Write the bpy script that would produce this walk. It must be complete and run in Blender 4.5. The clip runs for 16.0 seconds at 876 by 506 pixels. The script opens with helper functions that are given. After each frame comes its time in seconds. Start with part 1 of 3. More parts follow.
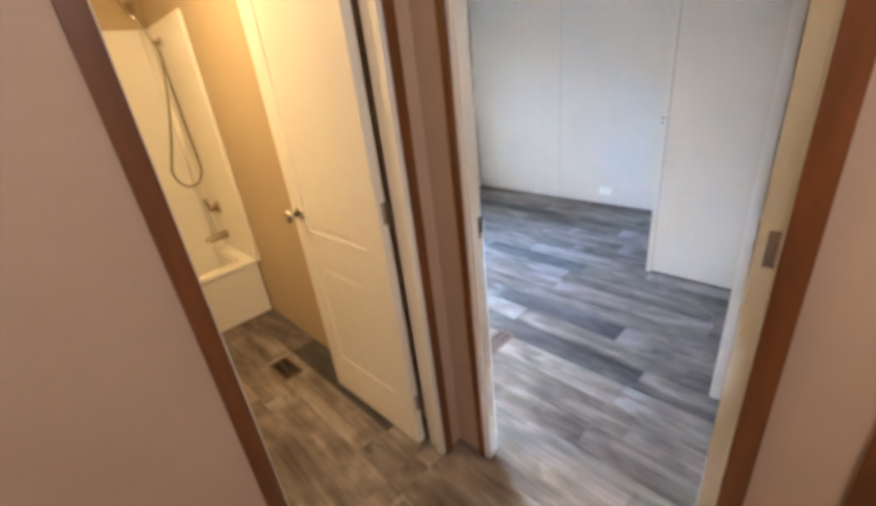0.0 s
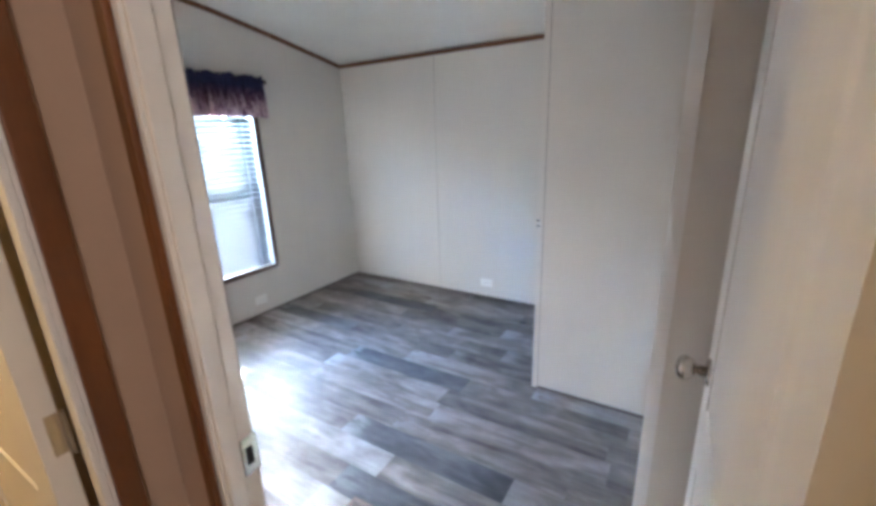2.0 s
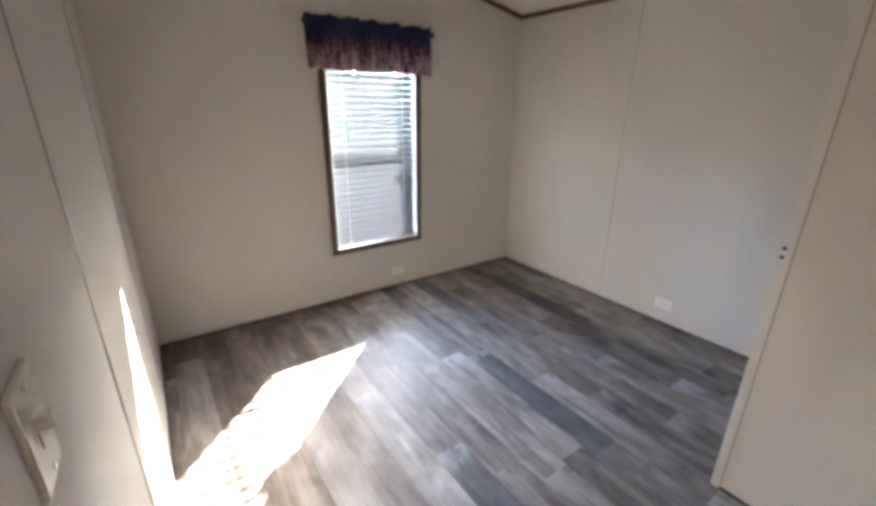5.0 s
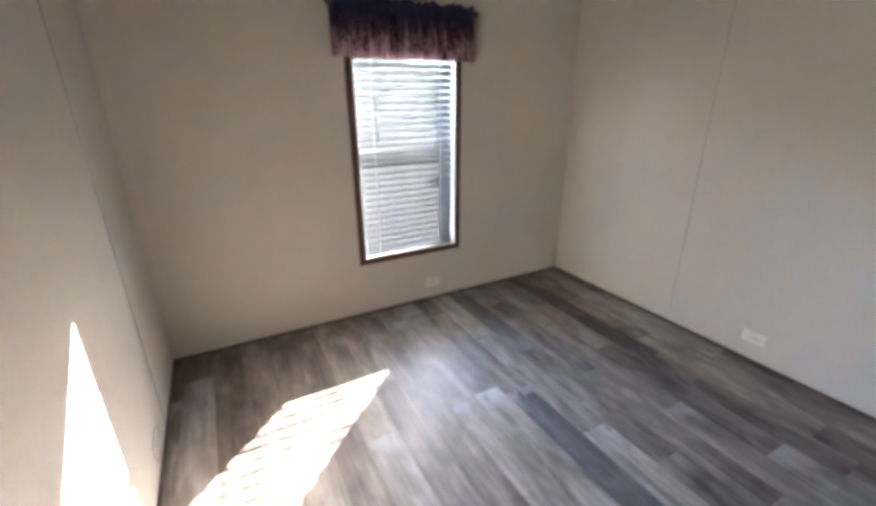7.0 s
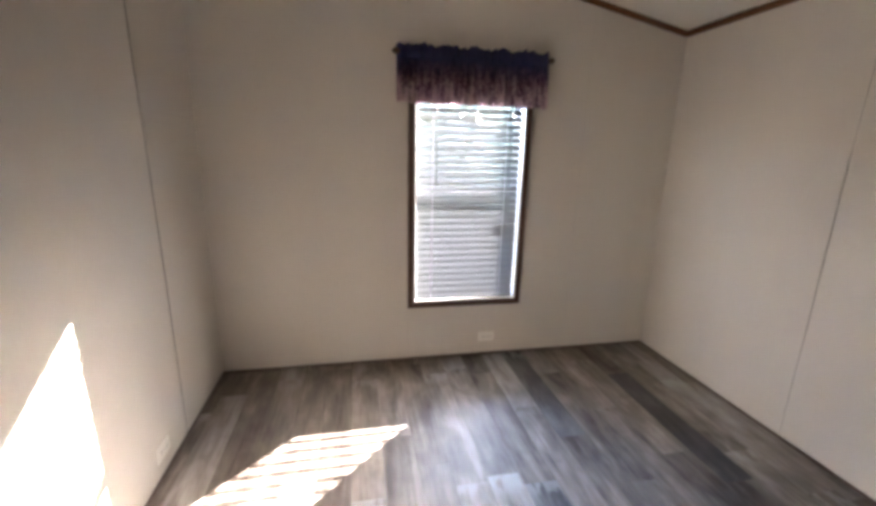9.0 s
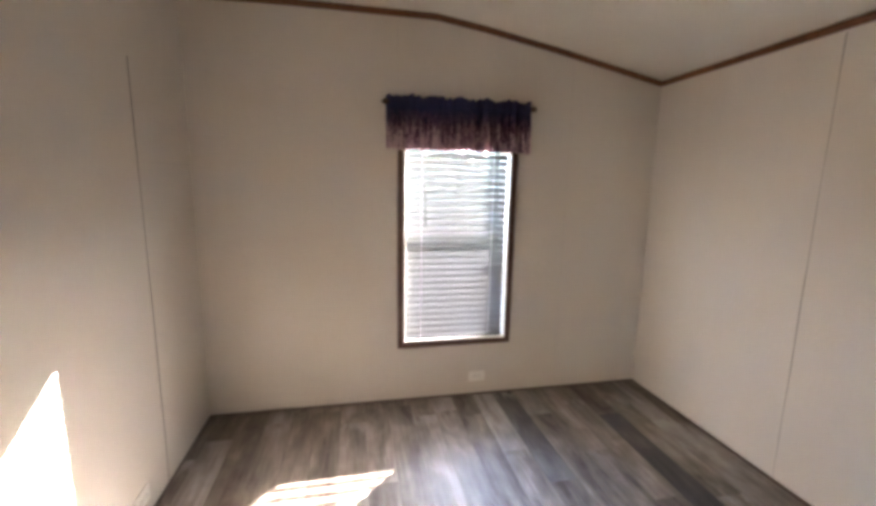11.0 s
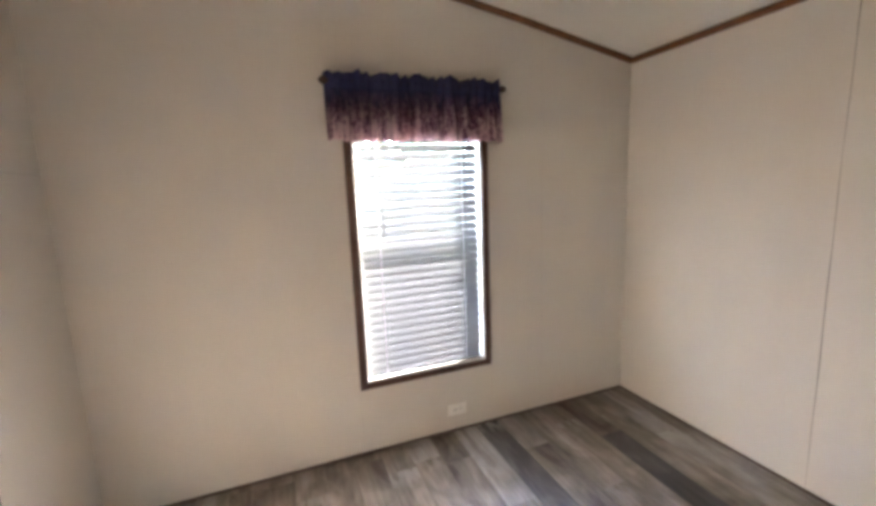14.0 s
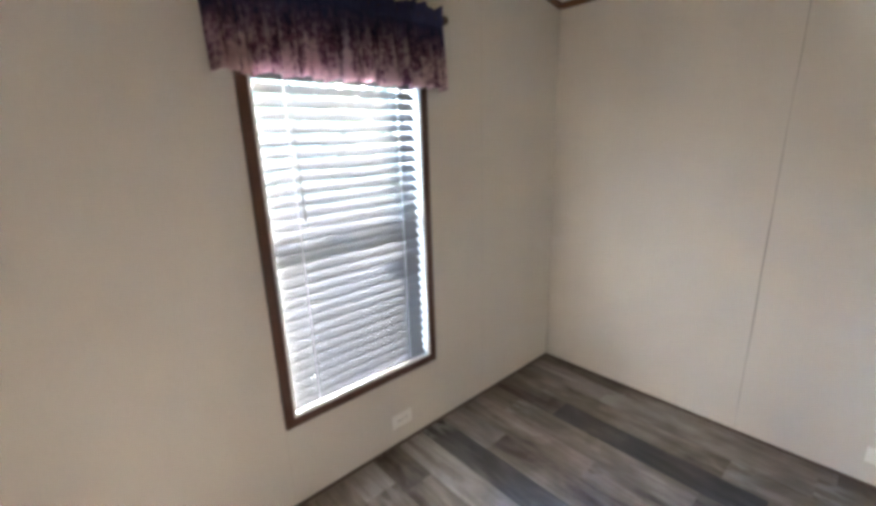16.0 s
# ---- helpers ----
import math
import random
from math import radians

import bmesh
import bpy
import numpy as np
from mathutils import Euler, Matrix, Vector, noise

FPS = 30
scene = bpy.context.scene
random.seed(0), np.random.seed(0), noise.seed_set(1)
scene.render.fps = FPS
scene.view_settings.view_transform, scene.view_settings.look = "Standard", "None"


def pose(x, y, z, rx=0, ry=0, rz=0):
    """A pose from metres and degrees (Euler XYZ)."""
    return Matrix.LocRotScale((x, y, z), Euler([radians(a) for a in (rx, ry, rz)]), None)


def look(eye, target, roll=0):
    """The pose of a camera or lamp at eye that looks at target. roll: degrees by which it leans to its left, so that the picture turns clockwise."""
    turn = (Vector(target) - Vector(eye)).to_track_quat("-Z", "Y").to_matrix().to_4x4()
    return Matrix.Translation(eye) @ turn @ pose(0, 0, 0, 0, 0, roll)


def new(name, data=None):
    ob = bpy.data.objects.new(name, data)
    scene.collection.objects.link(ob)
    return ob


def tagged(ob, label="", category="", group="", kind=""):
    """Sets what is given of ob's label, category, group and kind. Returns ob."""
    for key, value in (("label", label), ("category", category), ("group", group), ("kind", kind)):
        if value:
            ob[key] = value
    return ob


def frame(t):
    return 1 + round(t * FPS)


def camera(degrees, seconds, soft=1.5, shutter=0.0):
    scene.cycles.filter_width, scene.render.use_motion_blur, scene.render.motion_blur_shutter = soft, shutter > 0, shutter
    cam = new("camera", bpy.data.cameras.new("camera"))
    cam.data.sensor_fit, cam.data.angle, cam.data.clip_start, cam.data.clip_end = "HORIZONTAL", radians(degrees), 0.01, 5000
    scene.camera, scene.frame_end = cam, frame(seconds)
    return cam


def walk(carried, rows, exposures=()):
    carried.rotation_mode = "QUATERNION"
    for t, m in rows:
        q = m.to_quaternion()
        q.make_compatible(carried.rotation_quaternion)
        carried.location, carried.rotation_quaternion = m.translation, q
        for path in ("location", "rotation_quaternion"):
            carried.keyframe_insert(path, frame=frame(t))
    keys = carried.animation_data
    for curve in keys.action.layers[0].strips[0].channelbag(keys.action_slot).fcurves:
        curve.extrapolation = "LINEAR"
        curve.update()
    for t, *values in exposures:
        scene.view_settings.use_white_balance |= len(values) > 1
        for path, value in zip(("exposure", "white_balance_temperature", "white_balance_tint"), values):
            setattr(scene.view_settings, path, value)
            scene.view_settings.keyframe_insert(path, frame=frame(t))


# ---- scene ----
cam = camera(93.5, 16.0, soft=4.0)
PATH = [
    (0, (0.145, 0.059, 1.445), (1.367, 1.412, 0.621), -6.9),
    (0.5, (0.312, 0.077, 1.439), (1.725, 1.24, 0.631), -6.3),
    (1, (0.463, 0.194, 1.434), (2.024, 1.175, 0.659), -5.7),
    (1.5, (0.604, 0.281, 1.471), (2.242, 1.182, 0.761), -5.1),
    (2, (0.731, 0.267, 1.485), (2.363, 1.281, 0.929), -1.9),
    (2.5, (0.806, 0.26, 1.479), (2.365, 1.386, 0.929), -3.0),
    (3, (0.87, 0.321, 1.467), (2.44, 1.461, 0.98), -1.2),
    (3.5, (0.944, 0.422, 1.475), (2.495, 1.569, 0.948), -1.3),
    (4, (1.011, 0.509, 1.474), (2.523, 1.688, 0.904), -2.1),
    (4.5, (1.128, 0.55, 1.453), (2.422, 1.941, 0.828), -0.8),
    (5, (1.201, 0.553, 1.449), (2.282, 2.095, 0.774), 0.6),
    (5.2, (1.224, 0.585, 1.43), (2.245, 2.158, 0.735), 1.3),
    (7.5, (1.629, 0.858, 1.442), (2.425, 2.558, 0.752), -1.1),
    (8, (1.818, 0.861, 1.423), (2.403, 2.665, 0.788), 1.2),
    (8.5, (1.895, 0.849, 1.389), (2.363, 2.692, 0.771), 2.2),
    (9, (1.908, 0.835, 1.406), (2.289, 2.735, 0.915), 1.3),
    (9.5, (1.908, 0.802, 1.441), (2.317, 2.726, 1.082), 1.4),
    (12, (1.981, 0.789, 1.456), (2.368, 2.723, 1.128), 0.8),
    (12.5, (1.947, 0.891, 1.44), (2.389, 2.81, 1.092), 1.0),
    (13, (1.902, 1.051, 1.489), (2.405, 2.952, 1.124), -0.8),
    (13.5, (1.872, 1.17, 1.464), (2.522, 3.015, 1.049), -1.8),
    (14, (1.9, 1.31, 1.433), (2.604, 3.154, 1.113), -2.2),
    (14.5, (1.947, 1.485, 1.482), (2.528, 3.362, 1.108), -3.0),
    (15, (1.921, 1.62, 1.464), (2.642, 3.443, 1.066), -2.2),
    (15.5, (1.722, 1.832, 1.415), (2.891, 3.387, 0.949), -3.2),
    (16, (1.767, 1.943, 1.443), (3.049, 3.387, 0.923), -1.8),
]
EXPOSURES = [(0.0, 8.38, 5150, 9), (1.0, 8.35, 5050, 9), (1.5, 8.19, 5000, 8), (2.5, 7.93, 5250, 10), (3.5, 7.72, 5750, 12), (5.0, 7.49, 6100, 12), (7.5, 7.45, 6300, 16), (9.0, 7.47, 6450, 17.5), (12.0, 7.71, 6850, 19.5), (13.5, 7.85, 6750, 17.5), (14.5, 7.97, 6400, 15.5), (16.0, 7.73, 6200, 13)]

walk(cam, [(t, look(eye, target, roll)) for t, eye, target, roll in PATH], EXPOSURES)

# ---- world and large lights ----
SUN_WAY = Vector((-1.01, -1.0, -0.645))
world = bpy.data.worlds.new("sky")
scene.world = world
world.use_nodes = True
wn = world.node_tree.nodes
sky = wn.new("ShaderNodeTexSky")
sky.sky_type, sky.sun_disc, sky.dust_density = "NISHITA", False, 1.0
sky.sun_elevation, sky.sun_rotation = radians(24), radians(45)
wn["Background"].inputs["Strength"].default_value = 0.15
world.node_tree.links.new(sky.outputs[0], wn["Background"].inputs["Color"])


def lamp(name, kind, where, energy, colour, size=None):
    data = bpy.data.lights.new(name, kind)
    data.energy, data.color = energy, colour
    if kind == "AREA":
        data.shape, data.size, data.size_y = "RECTANGLE", size[0], size[1]
    elif kind == "SUN":
        data.angle = size
    else:
        data.shadow_soft_size = size
    ob = new(name, data)
    ob.matrix_world = where
    return ob


lamp("sun", "SUN", look((4, 8, 4), Vector((4, 8, 4)) + SUN_WAY), 0.62, (1.0, 0.94, 0.84), radians(0.5))
lamp("bath_bulb", "POINT", pose(0.25, 2.0, 2.08), 0.13, (1.0, 0.60, 0.21), 0.07)
lamp("hall_bulb", "POINT", pose(0.0, -0.6, 2.1), 0.125, (1.0, 0.77, 0.56), 0.07)

# ---- materials ----


def mat(name, colour, rough=0.5, var=0.1, scale=6.0, bump=0.0, bump_scale=80.0, metal=0.0, stretch=(1, 1, 1), spec=0.5, tint=0.0):
    """Painted or plain surface with broad and fine variation and a fine relief."""
    m = bpy.data.materials.new(name)
    m.use_nodes = True
    n, l = m.node_tree.nodes, m.node_tree.links
    b = n["Principled BSDF"]
    b.inputs["Roughness"].default_value, b.inputs["Metallic"].default_value = rough, metal
    b.inputs["Specular IOR Level"].default_value = spec
    co = n.new("ShaderNodeTexCoord")
    mp = n.new("ShaderNodeMapping")
    mp.inputs["Scale"].default_value = stretch
    l.new(co.outputs["Object"], mp.inputs["Vector"])
    big, fine = n.new("ShaderNodeTexNoise"), n.new("ShaderNodeTexNoise")
    big.inputs["Scale"].default_value, fine.inputs["Scale"].default_value = scale, bump_scale
    big.inputs["Detail"].default_value, fine.inputs["Detail"].default_value = 4, 3
    l.new(mp.outputs[0], big.inputs["Vector"]), l.new(mp.outputs[0], fine.inputs["Vector"])
    add = n.new("ShaderNodeMath")
    add.operation = "MULTIPLY_ADD"
    add.inputs[1].default_value = 0.35
    l.new(fine.outputs[0], add.inputs[0]), l.new(big.outputs[0], add.inputs[2])
    ramp = n.new("ShaderNodeMapRange")
    ramp.inputs["From Min"].default_value, ramp.inputs["From Max"].default_value = 0.35, 1.0
    ramp.inputs["To Min"].default_value, ramp.inputs["To Max"].default_value = 1 - var, 1 + var
    l.new(add.outputs[0], ramp.inputs["Value"])
    mul = n.new("ShaderNodeVectorMath")
    mul.operation = "SCALE"
    mul.inputs[0].default_value = colour
    l.new(ramp.outputs[0], mul.inputs["Scale"])
    l.new(mul.outputs[0], b.inputs["Base Color"])
    if bump:
        bp = n.new("ShaderNodeBump")
        bp.inputs["Strength"].default_value, bp.inputs["Distance"].default_value = bump, 0.002
        l.new(fine.outputs[0], bp.inputs["Height"])
        l.new(bp.outputs[0], b.inputs["Normal"])
    return m


def plank_mat(name, dark, mid, light):
    """Printed vinyl plank: long grain, streaks, pale weathered patch near one end; each plank shifted and toned by its own random."""
    m = bpy.data.materials.new(name)
    m.use_nodes = True
    n, l = m.node_tree.nodes, m.node_tree.links
    b = n["Principled BSDF"]
    b.inputs["Specular IOR Level"].default_value = 0.30
    co, info = n.new("ShaderNodeTexCoord"), n.new("ShaderNodeObjectInfo")
    comb = n.new("ShaderNodeVectorMath")
    comb.operation = "MULTIPLY_ADD"
    comb.inputs[1].default_value = (13.0, 7.0, 3.0)
    l.new(info.outputs["Random"], comb.inputs[0])
    l.new(co.outputs["Object"], comb.inputs[2])

    def grain(scale, sx, sy, detail, distort):
        mp, t = n.new("ShaderNodeMapping"), n.new("ShaderNodeTexNoise")
        mp.inputs["Scale"].default_value = (sx, sy, 1)
        t.inputs["Scale"].default_value, t.inputs["Detail"].default_value = scale, detail
        t.inputs["Distortion"].default_value = distort
        l.new(comb.outputs[0], mp.inputs["Vector"]), l.new(mp.outputs[0], t.inputs["Vector"])
        return t.outputs[0]

    def math(op, a, c):
        k = n.new("ShaderNodeMath")
        k.operation = op
        for i, v in enumerate((a, c)):
            if isinstance(v, (int, float)):
                k.inputs[i].default_value = v
            else:
                l.new(v, k.inputs[i])
        return k.outputs[0]

    broad = grain(2.4, 3.2, 0.9, 5, 0.8)
    fine = grain(6.0, 10.0, 0.55, 5, 0.5)
    cloud = grain(5.0, 1.6, 1.0, 6, 1.2)
    v = math("ADD", math("MULTIPLY", broad, 0.62), math("MULTIPLY", fine, 0.30))
    v = math("ADD", v, math("MULTIPLY", cloud, 0.28))
    v = math("ADD", v, math("MULTIPLY", math("SUBTRACT", info.outputs["Random"], 0.5), 0.12))
    ramp = n.new("ShaderNodeValToRGB")
    e = ramp.color_ramp.elements
    e[0].position, e[0].color = 0.42, (*dark, 1)
    e[1].position, e[1].color = 0.80, (*light, 1)
    x = ramp.color_ramp.elements.new(0.60)
    x.color = (*mid, 1)
    l.new(v, ramp.inputs[0])
    sep = n.new("ShaderNodeSeparateXYZ")
    l.new(co.outputs["Object"], sep.inputs[0])
    near = n.new("ShaderNodeMapRange")
    near.interpolation_type = "SMOOTHSTEP"
    near.inputs["From Min"].default_value, near.inputs["From Max"].default_value = -0.16, -0.02
    l.new(sep.outputs["Y"], near.inputs["Value"])
    blotch = grain(9.0, 2.2, 0.7, 6, 1.0)
    soft = n.new("ShaderNodeMapRange")
    soft.interpolation_type = "SMOOTHSTEP"
    soft.inputs["From Min"].default_value, soft.inputs["From Max"].default_value = 0.40, 0.54
    l.new(blotch, soft.inputs["Value"])
    patch = math("MULTIPLY", near.outputs[0], soft.outputs[0])
    some = n.new("ShaderNodeMapRange")
    some.inputs["From Min"].default_value, some.inputs["From Max"].default_value = 0.25, 0.9
    l.new(info.outputs["Random"], some.inputs["Value"])
    patch = math("MULTIPLY", math("MULTIPLY", patch, some.outputs[0]), 0.8)
    mix = n.new("ShaderNodeMix")
    mix.data_type = "RGBA"
    l.new(patch, mix.inputs["Factor"])
    l.new(ramp.outputs[0], mix.inputs[6])
    mix.inputs[7].default_value = (0.36, 0.35, 0.33, 1)
    l.new(mix.outputs[2], b.inputs["Base Color"])
    rr = n.new("ShaderNodeMapRange")
    rr.inputs["To Min"].default_value, rr.inputs["To Max"].default_value = 0.50, 0.62
    l.new(fine, rr.inputs["Value"])
    l.new(rr.outputs[0], b.inputs["Roughness"])
    bp = n.new("ShaderNodeBump")
    bp.inputs["Strength"].default_value, bp.inputs["Distance"].default_value = 0.25, 0.001
    l.new(fine, bp.inputs["Height"])
    l.new(bp.outputs[0], b.inputs["Normal"])
    return m


def glass_mat(name):
    """Thin clear pane: light goes straight through, the surface mirrors by Fresnel."""
    m = bpy.data.materials.new(name)
    m.use_nodes = True
    n, l = m.node_tree.nodes, m.node_tree.links
    clear, shine, mix, fres = n.new("ShaderNodeBsdfTransparent"), n.new("ShaderNodeBsdfGlossy"), n.new("ShaderNodeMixShader"), n.new("ShaderNodeFresnel")
    clear.inputs["Color"].default_value = (0.95, 0.97, 0.96, 1)
    shine.inputs["Roughness"].default_value, fres.inputs["IOR"].default_value = 0.02, 1.45
    l.new(fres.outputs[0], mix.inputs[0]), l.new(clear.outputs[0], mix.inputs[1]), l.new(shine.outputs[0], mix.inputs[2])
    l.new(mix.outputs[0], n["Material Output"].inputs["Surface"])
    return m


def cloth_mat(name):
    """Gathered printed cotton: navy at the head, wine and mauve print below, with fold shade painted in as streaks and
    window glow as a paler hem, lets light through.
    """
    m = bpy.data.materials.new(name)
    m.use_nodes = True
    n, l = m.node_tree.nodes, m.node_tree.links
    b, out = n["Principled BSDF"], n["Material Output"]
    b.inputs["Roughness"].default_value = 0.9
    co = n.new("ShaderNodeTexCoord")

    def noise(scale, detail, stretch):
        mp, t = n.new("ShaderNodeMapping"), n.new("ShaderNodeTexNoise")
        mp.inputs["Scale"].default_value = stretch
        t.inputs["Scale"].default_value, t.inputs["Detail"].default_value = scale, detail
        l.new(co.outputs["Object"], mp.inputs["Vector"]), l.new(mp.outputs[0], t.inputs["Vector"])
        return t.outputs[0]

    def mixed(a, k, c):
        q = n.new("ShaderNodeMath")
        q.operation = "MULTIPLY_ADD"
        q.inputs[1].default_value = k
        l.new(a, q.inputs[0]), l.new(c, q.inputs[2])
        return q.outputs[0]

    # Streaks along the folds put the dark of the creases into the print.
    shade_streak, sprig = noise(17, 3, (2.6, 0.3, 0.42)), noise(70, 4, (1.0, 0.4, 0.8))
    sep = n.new("ShaderNodeSeparateXYZ")
    l.new(co.outputs["Object"], sep.inputs[0])
    # Paler towards the hem: window glow from behind, put into the colour.
    hem_glow = n.new("ShaderNodeMapRange")
    hem_glow.inputs["From Min"].default_value, hem_glow.inputs["From Max"].default_value = 0.0, 0.17
    hem_glow.inputs["To Min"].default_value, hem_glow.inputs["To Max"].default_value = 0.13, -0.06
    l.new(sep.outputs["Z"], hem_glow.inputs["Value"])
    tone = mixed(sprig, 0.55, mixed(shade_streak, 0.75, hem_glow.outputs[0]))
    ramp = n.new("ShaderNodeValToRGB")
    e = ramp.color_ramp.elements
    e[0].position, e[0].color = 0.48, (0.040, 0.024, 0.060, 1)
    e[1].position, e[1].color = 0.78, (0.74, 0.57, 0.60, 1)
    x = ramp.color_ramp.elements.new(0.62)
    x.color = (0.27, 0.145, 0.21, 1)
    l.new(tone, ramp.inputs[0])
    band = n.new("ShaderNodeMapRange")
    band.inputs["From Min"].default_value, band.inputs["From Max"].default_value = 0.17, 0.29
    l.new(mixed(shade_streak, 0.10, sep.outputs["Z"]), band.inputs["Value"])
    mix = n.new("ShaderNodeMix")
    mix.data_type = "RGBA"
    l.new(band.outputs[0], mix.inputs["Factor"])
    l.new(ramp.outputs[0], mix.inputs[6])
    mix.inputs[7].default_value = (0.065, 0.068, 0.20, 1)
    l.new(mix.outputs[2], b.inputs["Base Color"])
    tr = n.new("ShaderNodeBsdfTranslucent")
    l.new(mix.outputs[2], tr.inputs["Color"])
    sh = n.new("ShaderNodeMixShader")
    sh.inputs[0].default_value = 0.62
    l.new(b.outputs[0], sh.inputs[1]), l.new(tr.outputs[0], sh.inputs[2])
    l.new(sh.outputs[0], out.inputs["Surface"])
    return m


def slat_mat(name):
    # White slats: base colour darkened far below white to hold back window glare.
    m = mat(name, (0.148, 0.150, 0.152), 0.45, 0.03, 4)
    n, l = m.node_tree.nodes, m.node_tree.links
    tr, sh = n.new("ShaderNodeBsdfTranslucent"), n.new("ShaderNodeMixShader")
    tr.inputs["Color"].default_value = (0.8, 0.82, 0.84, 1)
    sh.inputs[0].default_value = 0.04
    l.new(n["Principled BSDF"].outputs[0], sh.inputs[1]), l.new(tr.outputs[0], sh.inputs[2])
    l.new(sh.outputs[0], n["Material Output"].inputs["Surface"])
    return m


def leaf_mat(name, colour):
    """Thin leaf that lets some light through."""
    m = mat(name, colour, 0.7, 0.4, 3.0)
    n, l = m.node_tree.nodes, m.node_tree.links
    tr, sh = n.new("ShaderNodeBsdfTranslucent"), n.new("ShaderNodeMixShader")
    tr.inputs["Color"].default_value = (*[c * 1.3 for c in colour], 1)
    sh.inputs[0].default_value = 0.4
    l.new(n["Principled BSDF"].outputs[0], sh.inputs[1]), l.new(tr.outputs[0], sh.inputs[2])
    l.new(sh.outputs[0], n["Material Output"].inputs["Surface"])
    return m


WALL = mat("vinyl_wall_panel", (0.66, 0.62, 0.56), 0.62, 0.05, 2.0, 0.25, 260, stretch=(1, 1, 0.08))
CEIL = mat("textured_ceiling_board", (0.76, 0.74, 0.68), 0.8, 0.04, 3.0, 0.5, 120)
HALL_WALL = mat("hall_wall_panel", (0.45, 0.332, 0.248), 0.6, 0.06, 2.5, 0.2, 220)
BATH_WALL = mat("bath_wall_panel", (0.50, 0.40, 0.25), 0.6, 0.05, 2.5, 0.2, 200)
UMBER = mat("umber_window_casing", (0.085, 0.040, 0.027), 0.4, 0.3, 9.0, 0.2, 90, stretch=(3, 3, 0.5))
BROWN = mat("stained_brown_trim", (0.135, 0.048, 0.013), 0.38, 0.35, 9.0, 0.2, 90, stretch=(3, 3, 0.5))
DARK = mat("dark_brown_trim", (0.075, 0.042, 0.030), 0.42, 0.3, 12.0, 0.2, 90)
WHITE = mat("white_trim_paint", (0.76, 0.75, 0.73), 0.42, 0.05, 5.0, 0.12, 60)
DOOR = mat("white_door_skin", (0.80, 0.78, 0.73), 0.40, 0.03, 4.0, 0.3, 120, stretch=(6, 6, 0.6))
VINYL = mat("white_vinyl", (0.82, 0.83, 0.82), 0.35, 0.03, 5.0)
PLATE = mat("ivory_plastic", (0.86, 0.84, 0.79), 0.35, 0.03, 8.0)
SLOT = mat("slot_black", (0.02, 0.02, 0.02), 0.6, 0.1)
FAINT = mat("faint_wall_seam", (0.585, 0.545, 0.49), 0.6, 0.2, 20.0)
JOINT = mat("open_panel_joint", (0.10, 0.085, 0.07), 0.8, 0.4, 20.0)
SEAM = mat("wall_seam_strip", (0.25, 0.22, 0.19), 0.6, 0.3, 20.0)
NICKEL = mat("satin_nickel", (0.60, 0.57, 0.52), 0.22, 0.06, 20.0, metal=1.0)
TUB = mat("white_tub_plastic", (0.84, 0.81, 0.72), 0.22, 0.03, 3.0)
FIXTURE = mat("dark_brownish_nickel", (0.34, 0.28, 0.19), 0.32, 0.12, 20.0, metal=1.0)
HOSE = mat("grey_metal_hose", (0.26, 0.22, 0.15), 0.3, 0.1, 40.0, metal=0.8)
VENT = mat("brown_register_metal", (0.16, 0.105, 0.075), 0.45, 0.25, 14.0, metal=0.4)
SHAFT = mat("duct_shade_black", (0.015, 0.012, 0.01), 0.8, 0.1)
LINT = mat("subfloor_board", (0.035, 0.030, 0.027), 0.8, 0.2)
PAPER = leaf_mat("white_sticker_paper", (0.62, 0.62, 0.60))
HEDGE = leaf_mat("pale_shrub_leaf", (0.078, 0.082, 0.053))
PORCELAIN = mat("white_porcelain", (0.82, 0.80, 0.74), 0.12, 0.02, 3.0)
GRASS = mat("gravel_yard", (0.075, 0.075, 0.06), 0.9, 0.4, 0.7, 0.5, 12)
WAND = mat("smoky_plastic", (0.16, 0.16, 0.15), 0.3, 0.1, 8.0)
GLASS = glass_mat("window_glass")
CLOTH = cloth_mat("valance_print_cotton")
SLAT = slat_mat("darkened_white_slat")
PLANK = plank_mat("grey_brown_vinyl_plank", (0.062, 0.048, 0.040), (0.178, 0.148, 0.126), (0.36, 0.318, 0.28))
PLANK_DARK = plank_mat("charcoal_vinyl_plank", (0.038, 0.036, 0.037), (0.075, 0.070, 0.068), (0.16, 0.148, 0.14))
PLANK_PALE = plank_mat("weathered_pale_vinyl_plank", (0.105, 0.092, 0.083), (0.225, 0.20, 0.18), (0.42, 0.39, 0.36))

